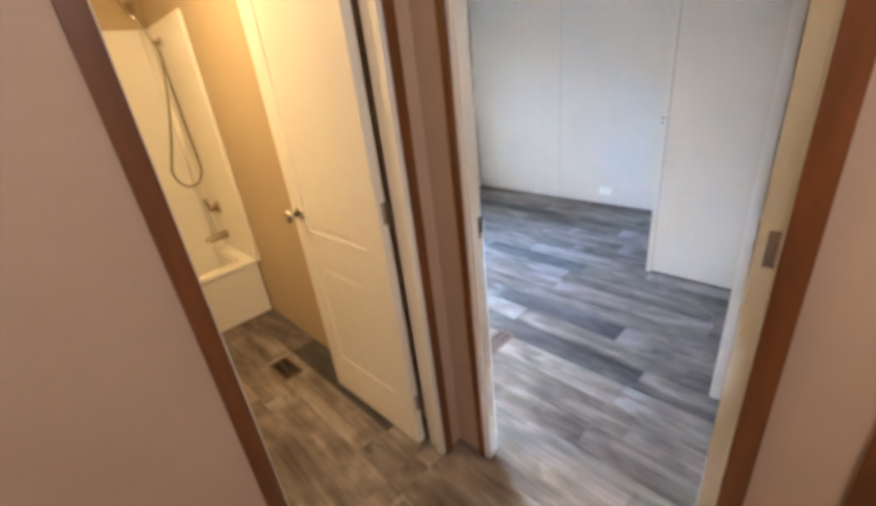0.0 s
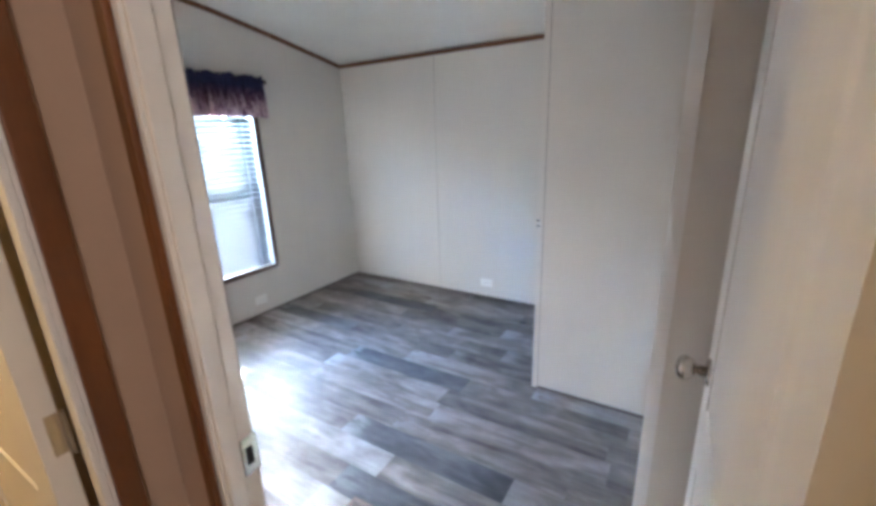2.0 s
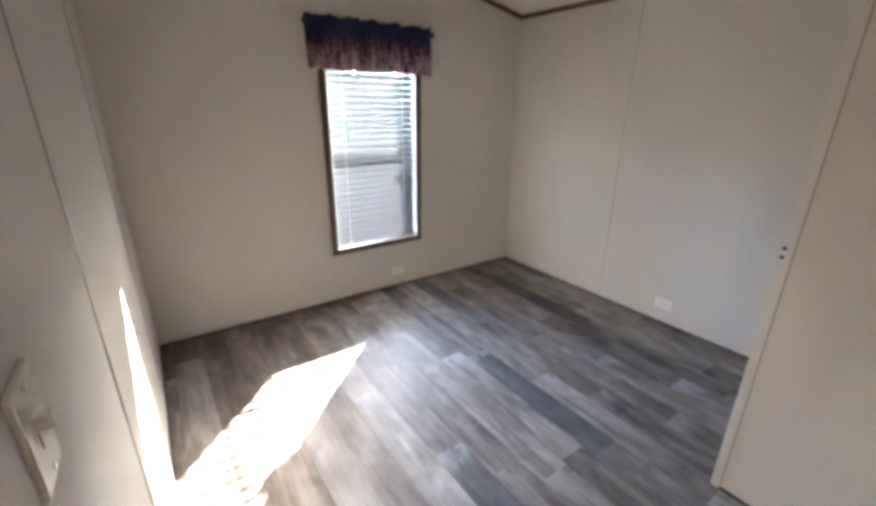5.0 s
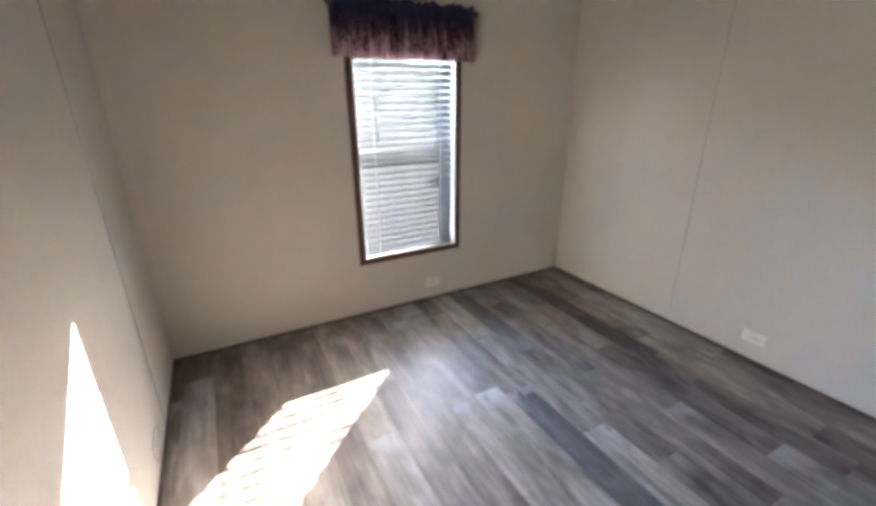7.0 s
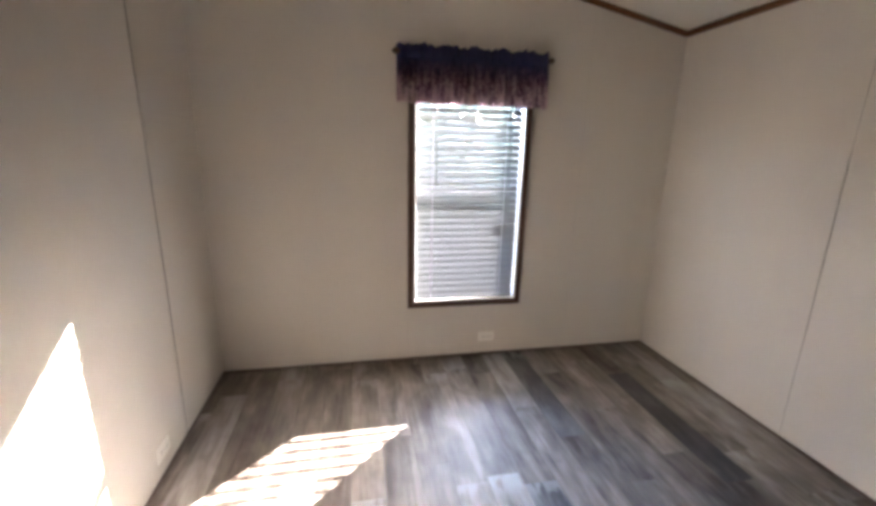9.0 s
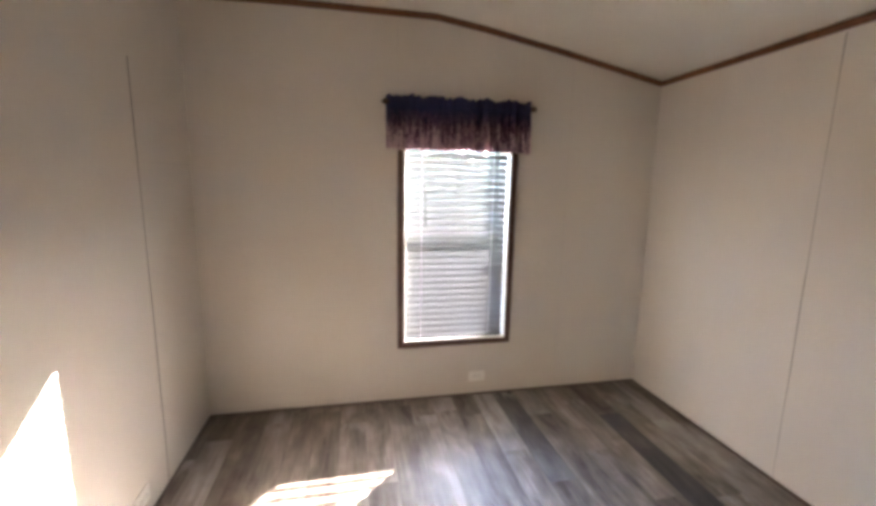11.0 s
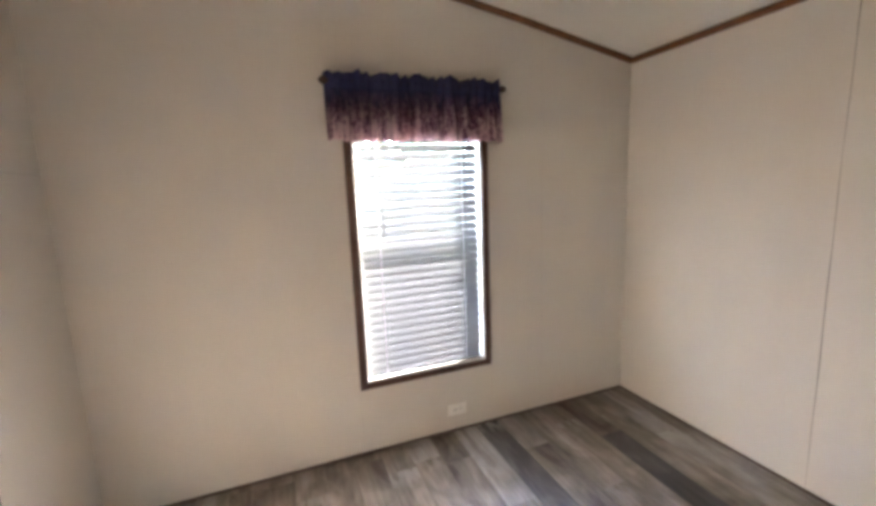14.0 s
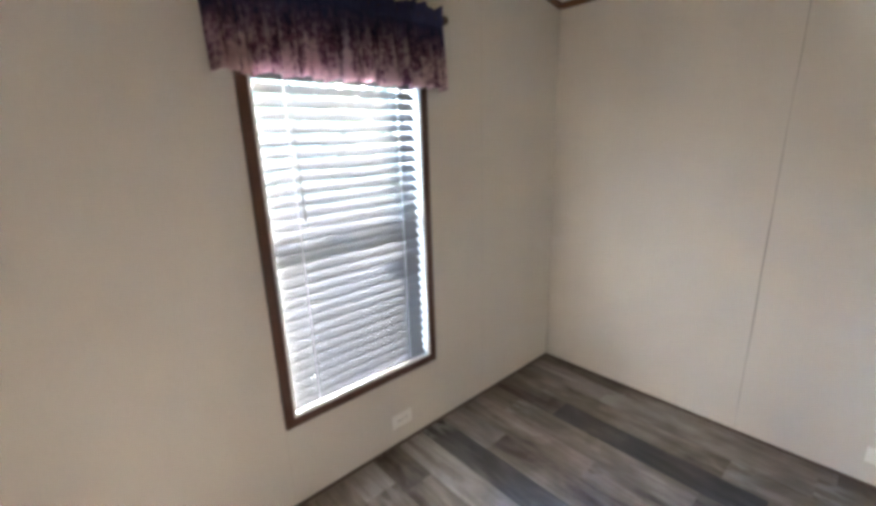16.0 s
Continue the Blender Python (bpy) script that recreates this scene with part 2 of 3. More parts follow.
# ---- mesh helpers ----


def add_box(bm, x0, x1, y0, y1, z0, z1, bevel=0.0):
    m = Matrix.LocRotScale(((x0 + x1) / 2, (y0 + y1) / 2, (z0 + z1) / 2), None, (x1 - x0, y1 - y0, z1 - z0))
    made = bmesh.ops.create_cube(bm, size=1.0, matrix=m)
    if bevel:
        edges = list({e for v in made["verts"] for e in v.link_edges})
        bmesh.ops.bevel(bm, geom=edges, offset=bevel, segments=2, affect="EDGES", profile=0.6)
    return bm


def boxes(*rows, bevel=0.0):
    bm = bmesh.new()
    for r in rows:
        add_box(bm, *r, bevel=bevel)
    return bm


def lathe(profile, axis="Z", steps=28):
    """A turned body: (radius, height) rows, round z, y or x."""
    bm = bmesh.new()
    rings = []
    for r, h in profile:
        ring = []
        for i in range(steps):
            a = 2 * math.pi * i / steps
            c, s = r * math.cos(a), r * math.sin(a)
            ring.append(bm.verts.new({"Z": (c, s, h), "Y": (c, h, s), "X": (h, c, s)}[axis]))
        rings.append(ring)
    for p, q in zip(rings, rings[1:]):
        for i in range(steps):
            bm.faces.new((p[i], p[(i + 1) % steps], q[(i + 1) % steps], q[i]))
    bm.faces.new(rings[0]), bm.faces.new(rings[-1])
    bmesh.ops.recalc_face_normals(bm, faces=bm.faces)
    return bm


def tube(points, radius, steps=10):
    """A round bar along points."""
    bm = bmesh.new()
    pts = [Vector(p) for p in points]
    rings = []
    side = None
    for i, p in enumerate(pts):
        way = (pts[min(i + 1, len(pts) - 1)] - pts[max(i - 1, 0)]).normalized()
        if side is None:
            side = way.orthogonal().normalized()
        side = (side - way * side.dot(way)).normalized()
        up = way.cross(side)
        rings.append([bm.verts.new(p + radius * (math.cos(2 * math.pi * k / steps) * side + math.sin(2 * math.pi * k / steps) * up)) for k in range(steps)])
    for a, b in zip(rings, rings[1:]):
        for k in range(steps):
            bm.faces.new((a[k], a[(k + 1) % steps], b[(k + 1) % steps], b[k]))
    bm.faces.new(rings[0]), bm.faces.new(rings[-1])
    bmesh.ops.recalc_face_normals(bm, faces=bm.faces)
    return bm


def mesh(name, bm, material, smooth=False):
    me = bpy.data.meshes.new(name)
    bm.to_mesh(me)
    bm.free()
    me.materials.append(material)
    if smooth:
        for p in me.polygons:
            p.use_smooth = True
    return me


def solid(name, bm, material, label="", category="", kind="", where=None, smooth=False, group=""):
    ob = new(name, mesh(name, bm, material, smooth))
    if where is not None:
        ob.matrix_basis = where
    return tagged(ob, label, category, group, kind)


def part(name, bm, material, parent, label="", where=None, smooth=False):
    ob = new(name, mesh(name, bm, material, smooth))
    ob.parent = parent
    if where is not None:
        ob.matrix_basis = where
    return tagged(ob, label)


def empty(name, where, label, category, kind="", group=""):
    ob = new(name)
    ob.matrix_basis = where
    return tagged(ob, label, category, group, kind)


# ---- plan ----
XW, XH = 1.055, 1.000      # bedroom and hall faces of the door wall
XE, YN = 4.015, 3.385      # east and north bedroom faces
CX, CY = 2.863, 0.948      # closet corner
NY, NX = 0.302, 1.866      # short return wall past the open door
YB = 1.003                 # hall face of the bathroom wall
D0, D1 = 0.110, 0.870      # bedroom door opening
B0, B1 = 0.286, 0.918      # bathroom door opening
S0, S1 = -0.80, -0.091     # third door opening
DOORH, TOP = 2.03, 2.62
WX0, WX1, WZ0, WZ1 = 2.257, 2.965, 0.412, 1.81

solid("ground", boxes((-60, 60, -60, 60, -0.75, -0.65)), GRASS, "grey-brown gravel yard outside the window", "ground", "structure")


def screening_hedge():
    """An added bank of shrubs and young trees beyond the window, hiding bright sky and ground behind the blind: many
    loose leaf sprays, taller with distance.
    """
    rr = random.Random(3)
    verts, faces = [], []
    for _ in range(42000):
        x, y = rr.uniform(-6, 16), rr.uniform(5.0, 11.0)
        top = 0.5 + 0.50 * (y - 5.0) + 0.22 * math.sin(x * 1.7) + 0.14 * math.sin(x * 4.1 + y)
        c = Vector((x, y, rr.uniform(-0.65, top)))
        q = Euler((rr.uniform(0, 6), rr.uniform(0, 6), rr.uniform(0, 6))).to_matrix()
        a, s = len(verts), rr.uniform(0.07, 0.19)
        verts += [c + q @ Vector(v) * s for v in ((-1, -0.4, 0), (0, -0.7, 0.15), (1, -0.2, 0), (0.5, 0.6, -0.1), (-0.6, 0.5, 0.1))]
        faces.append((a, a + 1, a + 2, a + 3, a + 4))
    me = bpy.data.meshes.new("hedge")
    me.from_pydata([tuple(v) for v in verts], [], faces)
    me.materials.append(HEDGE)
    return tagged(new("hedge", me), "pale green shrubs added outside the window to dim the blind gaps", "hedge", "", "stuff")


screening_hedge()
solid("wall_north", boxes((XH, WX0, YN, YN + 0.12, 0, TOP), (WX1, XE + 0.12, YN, YN + 0.12, 0, TOP),
      (WX0, WX1, YN, YN + 0.12, 0, WZ0), (WX0, WX1, YN, YN + 0.12, WZ1, TOP)), WALL, "beige vinyl panel wall with window opening", "wall", "structure")
solid("wall_east", boxes((XE, XE + 0.12, -0.3, YN, 0, TOP)), WALL, "beige vinyl panel exterior wall", "wall", "structure")
solid("wall_west", boxes((XH + 0.025, XW, D1, YN, 0, TOP), (XH + 0.025, XW, -0.1, D0, 0, TOP), (XH + 0.025, XW, D0, D1, DOORH, TOP)),
      WALL, "beige vinyl panel wall with doorway", "wall", "structure")
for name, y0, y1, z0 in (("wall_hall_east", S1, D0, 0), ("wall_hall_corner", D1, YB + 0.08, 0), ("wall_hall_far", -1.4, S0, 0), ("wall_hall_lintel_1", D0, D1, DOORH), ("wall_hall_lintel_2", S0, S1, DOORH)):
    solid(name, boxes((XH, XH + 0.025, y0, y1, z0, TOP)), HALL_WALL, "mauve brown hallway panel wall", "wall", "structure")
solid("wall_bath_east", boxes((0.975, XH + 0.025, YB + 0.08, 3.60, 0, TOP)), BATH_WALL, "warm beige bathroom panel wall", "wall", "structure")
solid("wall_closet_west", boxes((CX, CX + 0.08, NY, CY, 0, TOP)), WALL, "beige vinyl panel closet wall", "wall", "structure")
solid("wall_closet_end", boxes((CX + 0.08, XE, CY - 0.08, CY, 0, TOP)), WALL, "beige vinyl panel closet end wall", "wall", "structure")
solid("wall_return", boxes((NX, NX + 0.08, 0.05, NY, 0, TOP), (NX + 0.08, CX + 0.08, NY - 0.08, NY, 0, TOP)), WALL, "beige vinyl panel return wall", "wall", "structure")
solid("wall_south", boxes((XW, NX, -0.03, 0.05, 0, TOP)), WALL, "beige vinyl panel wall behind the open door", "wall", "structure")
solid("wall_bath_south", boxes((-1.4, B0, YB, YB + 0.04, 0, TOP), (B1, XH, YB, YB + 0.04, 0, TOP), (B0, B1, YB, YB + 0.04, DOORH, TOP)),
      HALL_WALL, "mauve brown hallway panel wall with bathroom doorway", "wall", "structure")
solid("wall_bath_inner", boxes((-1.4, B0, YB + 0.04, YB + 0.08, 0, TOP), (B1, XH, YB + 0.04, YB + 0.08, 0, TOP), (B0, B1, YB + 0.04, YB + 0.08, DOORH, TOP)),
      BATH_WALL, "warm beige bathroom panel wall with doorway", "wall", "structure")
solid("wall_bath_north", boxes((-0.40, XH, 3.52, 3.60, 0, TOP)), BATH_WALL, "warm beige bathroom end wall", "wall", "structure")
solid("wall_bath_west", boxes((-0.48, -0.40, YB + 0.08, 3.60, 0, TOP)), BATH_WALL, "warm beige bathroom side wall", "wall", "structure")
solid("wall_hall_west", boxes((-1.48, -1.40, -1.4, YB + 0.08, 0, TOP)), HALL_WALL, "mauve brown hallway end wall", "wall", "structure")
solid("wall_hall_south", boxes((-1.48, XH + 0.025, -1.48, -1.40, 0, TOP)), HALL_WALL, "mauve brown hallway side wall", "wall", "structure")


def ceiling_mesh():
    """Vaulted ceiling of the bedroom: low at the east wall, rising to a ridge, nearly level to the west."""
    prof = [(XE + 0.05, 2.158), (3.25, 2.320), (2.75, 2.408), (2.45, 2.450), (1.6, 2.452), (XW - 0.02, 2.442)]
    bm = bmesh.new()
    low = [[bm.verts.new((x, y, z)) for x, z in prof] for y in (0.02, YN + 0.02)]
    high = [[bm.verts.new((x, y, z + 0.12)) for x, z in prof] for y in (0.02, YN + 0.02)]
    k = len(prof)
    for i in range(k - 1):
        for g in (low, high):
            bm.faces.new((g[0][i], g[0][i + 1], g[1][i + 1], g[1][i]))
        for j in (0, 1):
            bm.faces.new((low[j][i], low[j][i + 1], high[j][i + 1], high[j][i]))
    for i in (0, k - 1):
        bm.faces.new((low[0][i], low[1][i], high[1][i], high[0][i]))
    bmesh.ops.recalc_face_normals(bm, faces=bm.faces)
    return bm


solid("ceiling", ceiling_mesh(), CEIL, "cream textured vaulted ceiling", "ceiling", "structure")
solid("ceiling_hall", boxes((-1.44, XH + 0.01, -1.44, YB + 0.03, 2.30, 2.40)), CEIL, "cream flat hallway ceiling", "ceiling", "structure")
solid("ceiling_bath", boxes((-0.44, XH + 0.01, YB + 0.05, 3.56, 2.18, 2.28)), CEIL, "cream flat bathroom ceiling", "ceiling", "structure")


# ---- trim ----


def sweep_profile(points, size, normal):
    """A bar of height size[0] and depth size[1] along points in one plane; normal points into the room."""
    bm = bmesh.new()
    rows = []
    nrm = Vector(normal)
    for p in points:
        p = Vector(p)
        h, d = size
        rows.append([bm.verts.new(q) for q in (p, p + nrm * d, p + nrm * d - Vector((0, 0, h * 0.55)), p + nrm * d * 0.45 - Vector((0, 0, h)), p - Vector((0, 0, h)))])
    for a, b in zip(rows, rows[1:]):
        for i in range(5):
            bm.faces.new((a[i], a[(i + 1) % 5], b[(i + 1) % 5], b[i]))
    bm.faces.new(rows[0]), bm.faces.new(rows[-1])
    bmesh.ops.recalc_face_normals(bm, faces=bm.faces)
    return bm


CEIL_LINE = [(XE - 0.004, 2.166), (3.25, 2.318), (2.75, 2.406), (2.45, 2.448), (1.6, 2.450), (XW + 0.002, 2.441)]
solid("crown_trim_north", sweep_profile([(x, YN, z) for x, z in CEIL_LINE], (0.034, 0.016), (0, -1, 0)), BROWN, "dark red-brown wooden ceiling trim", "ceiling trim", "structure")
solid("crown_trim_east", sweep_profile([(XE, YN - 0.018, 2.165), (XE, CY, 2.165)], (0.034, 0.016), (-1, 0, 0)), BROWN, "dark red-brown wooden ceiling trim", "ceiling trim", "structure")
solid("baseboard_north", boxes((XW, XE, YN - 0.009, YN, 0, 0.013), bevel=0.003), DARK, "thin dark brown floor edge trim", "baseboard", "structure")
solid("baseboard_east", boxes((XE - 0.009, XE, CY, YN - 0.009, 0, 0.013), bevel=0.003), DARK, "thin dark brown floor edge trim", "baseboard", "structure")
solid("baseboard_west", boxes((XW, XW + 0.008, D1 + 0.05, YN - 0.009, 0, 0.014), bevel=0.003), DARK, "thin dark brown floor edge trim", "baseboard", "structure")
solid("baseboard_closet", boxes((CX - 0.009, CX, NY, CY - 0.028, 0, 0.013), bevel=0.003), DARK, "thin dark brown floor edge trim", "baseboard", "structure")


def seam(name, x0, x1, y0, y1, z0, z1, material=None):
    solid(name, boxes((x0, x1, y0, y1, z0, z1)), material or SEAM, "thin grey seam between wall panels", "wall seam", "structure")


seam("trim_seam_north", 2.219, 2.2215, YN - 0.0008, YN, 0.02, 0.376, FAINT)
seam("trim_seam_north_b", 2.219, 2.2215, YN - 0.0008, YN, 1.97, 2.40, FAINT)
seam("trim_seam_north_c", 3.362, 3.3645, YN - 0.0008, YN, 0.02, 2.24, FAINT)


def open_joint(name, x, out, y, z0, z1, seed, width, material=None):
    """An open butt joint between two sheets: a dark sliver that wanders and swells a little where the sheets have crept."""
    rr = random.Random(seed)
    p, q = rr.uniform(0, 6), rr.uniform(0, 6)
    bm = bmesh.new()
    rows = []
    for i in range(49):
        z = z0 + (z1 - z0) * i / 48
        c = y + 0.0018 * math.sin(z * 3.1 + p) + 0.0008 * math.sin(z * 11 + q)
        w = width * (0.65 + 0.35 * math.sin(z * 4.3 + q) + 0.12 * math.sin(z * 17 + p))
        rows.append([bm.verts.new(v) for v in ((x, c - w, z), (x + out, c - w * 0.8, z), (x + out, c + w * 0.8, z), (x, c + w, z))])
    for a, b in zip(rows, rows[1:]):
        for k in range(4):
            bm.faces.new((a[k], a[(k + 1) % 4], b[(k + 1) % 4], b[k]))
    bm.faces.new(rows[0]), bm.faces.new(rows[-1])
    bmesh.ops.recalc_face_normals(bm, faces=bm.faces)
    solid(name, bm, material or JOINT, "dark open joint between two wall panels", "wall seam", "structure")


open_joint("trim_seam_east", XE, -0.0015, 2.2905, 0.02, 2.12, 5, 0.0022, SEAM)
open_joint("trim_seam_west", XW, 0.0015, 2.7985, 0.014, 1.95, 6, 0.0034)
open_joint("trim_seam_west_b", XW, 0.0015, 1.5805, 0.014, 2.40, 8, 0.0038)
seam("trim_seam_west_c", XW, XW + 0.0015, 2.801, YN, 1.531, 1.534, FAINT)


solid("trim_closet_corner", boxes((CX - 0.004, CX, CY - 0.026, CY + 0.004, 0, 2.40), (CX, CX + 0.026, CY, CY + 0.004, 0, 2.40)), WALL, "beige vinyl outside corner moulding", "corner trim", "structure")
solid("trim_closet_joint", boxes((CX - 0.002, CX, CY - 0.029, CY - 0.026, 0.013, 2.40)), SEAM, "thin grey seam beside corner moulding", "wall seam", "structure")
solid("trim_return_corner", boxes((NX - 0.004, NX, NY - 0.030, NY + 0.004, 0, 2.45), (NX, NX + 0.030, NY, NY + 0.004, 0, 2.45)), WHITE, "white vinyl outside corner moulding", "corner trim", "structure")

catch = solid("door_catch", boxes((CX - 0.008, CX - 0.004, CY - 0.012, CY + 0.004, 0.975, 1.035), bevel=0.0015), WHITE, "small white closet catch plate with two dark screws", "door catch")
for z in (0.991, 1.021):
    part("screw", lathe([(0.0065, 0.0), (0.0065, 0.004), (0.003, 0.007)], "X"), SLOT, catch, "dark screw head", pose(CX - 0.008, CY - 0.002, z, 0, 180, 0))

# ---- doorways and doors ----


def door_frame(name, axis, face, lo, hi, depth, label, casing, inner_casing=None, widths=(0.046, 0.046), lap=0.014):
    """Jambs, head and casings of one doorway. axis 'x': the wall stands across x. face: hall side of the wall, depth to the far side."""
    def place(u0, u1, w0, w1, z0, z1):
        return (w0, w1, u0, u1, z0, z1) if axis == "x" else (u0, u1, w0, w1, z0, z1)
    far = face + depth
    root = solid(name, boxes(place(lo, lo + 0.018, face - 0.004, far + 0.004, 0, DOORH), place(hi - 0.018, hi, face - 0.004, far + 0.004, 0, DOORH),
                             place(lo + 0.018, hi - 0.018, face - 0.004, far + 0.004, DOORH - 0.018, DOORH), bevel=0.002), WHITE, label, "door frame", "structure")
    part("door_stop", boxes(place(hi - 0.028, hi - 0.018, face, face + 0.030, 0, DOORH - 0.018), bevel=0.003), WHITE, root)
    w = 0.046
    for u0, u1 in ((lo - widths[0] + 0.014, lo + 0.014), (hi - lap, hi + widths[1] - 0.014)):
        part("casing", boxes(place(u0, u1, face - 0.014, face - 0.004, 0, DOORH + w), bevel=0.003), casing, root, "stained brown wooden casing")
    part("casing", boxes(place(lo + 0.014, hi - lap, face - 0.014, face - 0.004, DOORH, DOORH + w), bevel=0.003), casing, root, "stained brown wooden casing")
    if inner_casing:
        for u0, u1 in ((lo - 0.034, lo + 0.004), (hi - 0.004, hi + 0.034)):
            part("casing", boxes(place(u0, u1, far + 0.004, far + 0.013, 0, DOORH + 0.034), bevel=0.002), inner_casing, root)
    return root


frame_bed = door_frame("door_frame_1", "x", XH, D0, D1, XW - XH, "white bedroom door jamb with brown casing", BROWN, DARK, (0.046, 0.034), 0.006)
# Dark inner casing: shade of the gap at the open door, put into colour.
frame_bath = door_frame("door_frame_2", "y", YB, B0, B1, 0.08, "white bathroom door jamb with brown casing", BROWN, DARK, (0.046, 0.036))
frame_third = door_frame("door_frame_3", "x", XH, S0, S1, XW - XH, "white hallway door jamb with brown casing", BROWN)
strike = part("strike_plate", boxes((1.034, 1.0635, D1 - 0.0205, D1 - 0.018, 0.940, 1.010), bevel=0.001), NICKEL, frame_bed, "satin nickel strike plate")
part("latch_hole", boxes((1.041, 1.053, D1 - 0.0212, D1 - 0.0204, 0.958, 0.992)), SLOT, strike)


def knob_bm():
    return lathe([(0.012, 0.0), (0.012, 0.026), (0.020, 0.032), (0.0275, 0.043), (0.0285, 0.052), (0.024, 0.061), (0.012, 0.066), (0.003, 0.067)], "Y")


def add_door(name, where, width, label, hinges=(0.22, 1.03, 1.80)):
    """A moulded two-panel door. Hinge line at the origin, leaf along +x, one face at y = 0, the other at -0.035."""
    h = DOORH - 0.025
    root = empty(name, where, label, "door")
    z0, t = 0.012, 0.035
    st, r = 0.105, 0.004
    mid0, mid1 = 0.735, 0.885
    rails = [(0.002, st, -t, 0, z0, h), (width - st, width, -t, 0, z0, h), (st, width - st, -t, 0, z0, 0.235), (st, width - st, -t, 0, mid0, mid1), (st, width - st, -t, 0, h - 0.13, h)]
    part("leaf_frame", boxes(*rails), DOOR, root)
    for a, b in ((0.235, mid0), (mid1, h - 0.13)):
        bm = bmesh.new()
        add_box(bm, st, width - st, -t + r, -r, a, b)
        for y, s in ((-r, 1), (-t + r, -1)):
            o, i = 0.012, 0.034
            q = [[bm.verts.new((x, y + s * d, z)) for x, z in ((st + k, a + k), (width - st - k, a + k), (width - st - k, b - k), (st + k, b - k))] for k, d in ((o, 0.0004), (i, r - 0.001))]
            for j in range(4):
                bm.faces.new((q[0][j], q[0][(j + 1) % 4], q[1][(j + 1) % 4], q[1][j]))
            bm.faces.new(q[1])
        bmesh.ops.recalc_face_normals(bm, faces=bm.faces)
        part("panel", bm, DOOR, root, "raised moulded door panel")
    for side in (0, 1):
        w = pose(width - 0.062, 0 if side == 0 else -t, 0.955, 0, 0, 0 if side == 0 else 180)
        k = part("door_knob", knob_bm(), NICKEL, root, "round satin nickel knob", w, True)
        part("rosette", lathe([(0.031, 0.0), (0.031, 0.003), (0.026, 0.008), (0.012, 0.010)], "Y"), NICKEL, k, "", None, True)
    part("latch", boxes((width, width + 0.0015, -0.028, -0.006, 0.925, 0.985), (width, width + 0.008, -0.022, -0.012, 0.948, 0.962)), NICKEL, root, "nickel latch plate")
    for z in hinges:
        hg = part("hinge", boxes((0.0, 0.0022, -0.034, -0.016, z - 0.038, z + 0.038), (-0.008, 0.002, -0.0385, -0.0355, z - 0.038, z + 0.038)), NICKEL, root, "satin nickel butt hinge")
        part("hinge_pin", lathe([(0.0045, -0.043), (0.0045, 0.043)]), NICKEL, hg, "", pose(-0.003, -0.041, z))
    return root


add_door("door_1", pose(1.067, 0.1697, 0, 0, 0, 1.2), 0.721, "open white moulded bedroom door with nickel knob", (0.24, 1.06, 1.82))
add_door("door_2", pose(0.8565, 1.108, 0, 0, 0, 91.0), 0.609, "open white moulded bathroom door with nickel knob")
add_door("door_3", pose(XW - 0.012, S1 - 0.02, 0, 0, 0, -90), 0.672, "closed white moulded hallway door", ())

# ---- window ----
win = empty("window_1", pose(0, 0, 0), "white vinyl single-hung window with dark brown casing", "window", "structure")
cw = 0.036
for a in ((WX0 - cw, WX0 + 0.002, YN - 0.016, YN, WZ0 - cw, WZ1 + cw), (WX1 - 0.002, WX1 + cw, YN - 0.016, YN, WZ0 - cw, WZ1 + cw),
          (WX0 + 0.002, WX1 - 0.002, YN - 0.016, YN, WZ0 - cw, WZ0 + 0.002), (WX0 + 0.002, WX1 - 0.002, YN - 0.016, YN, WZ1 - 0.002, WZ1 + cw)):
    part("casing", boxes(a, bevel=0.004), UMBER, win, "dark red-brown wooden window casing")
GY = YN + 0.085
f = 0.026
part("window_frame", boxes((WX0, WX0 + 0.012, YN - 0.012, YN + 0.115, WZ0, WZ1), (WX1 - 0.012, WX1, YN - 0.012, YN + 0.115, WZ0, WZ1),
     (WX0 + 0.012, WX1 - 0.012, YN - 0.012, YN + 0.115, WZ0, WZ0 + 0.012), (WX0 + 0.012, WX1 - 0.012, YN - 0.012, YN + 0.115, WZ1 - 0.012, WZ1)), VINYL, win, "white vinyl window frame")
MR = 1.14
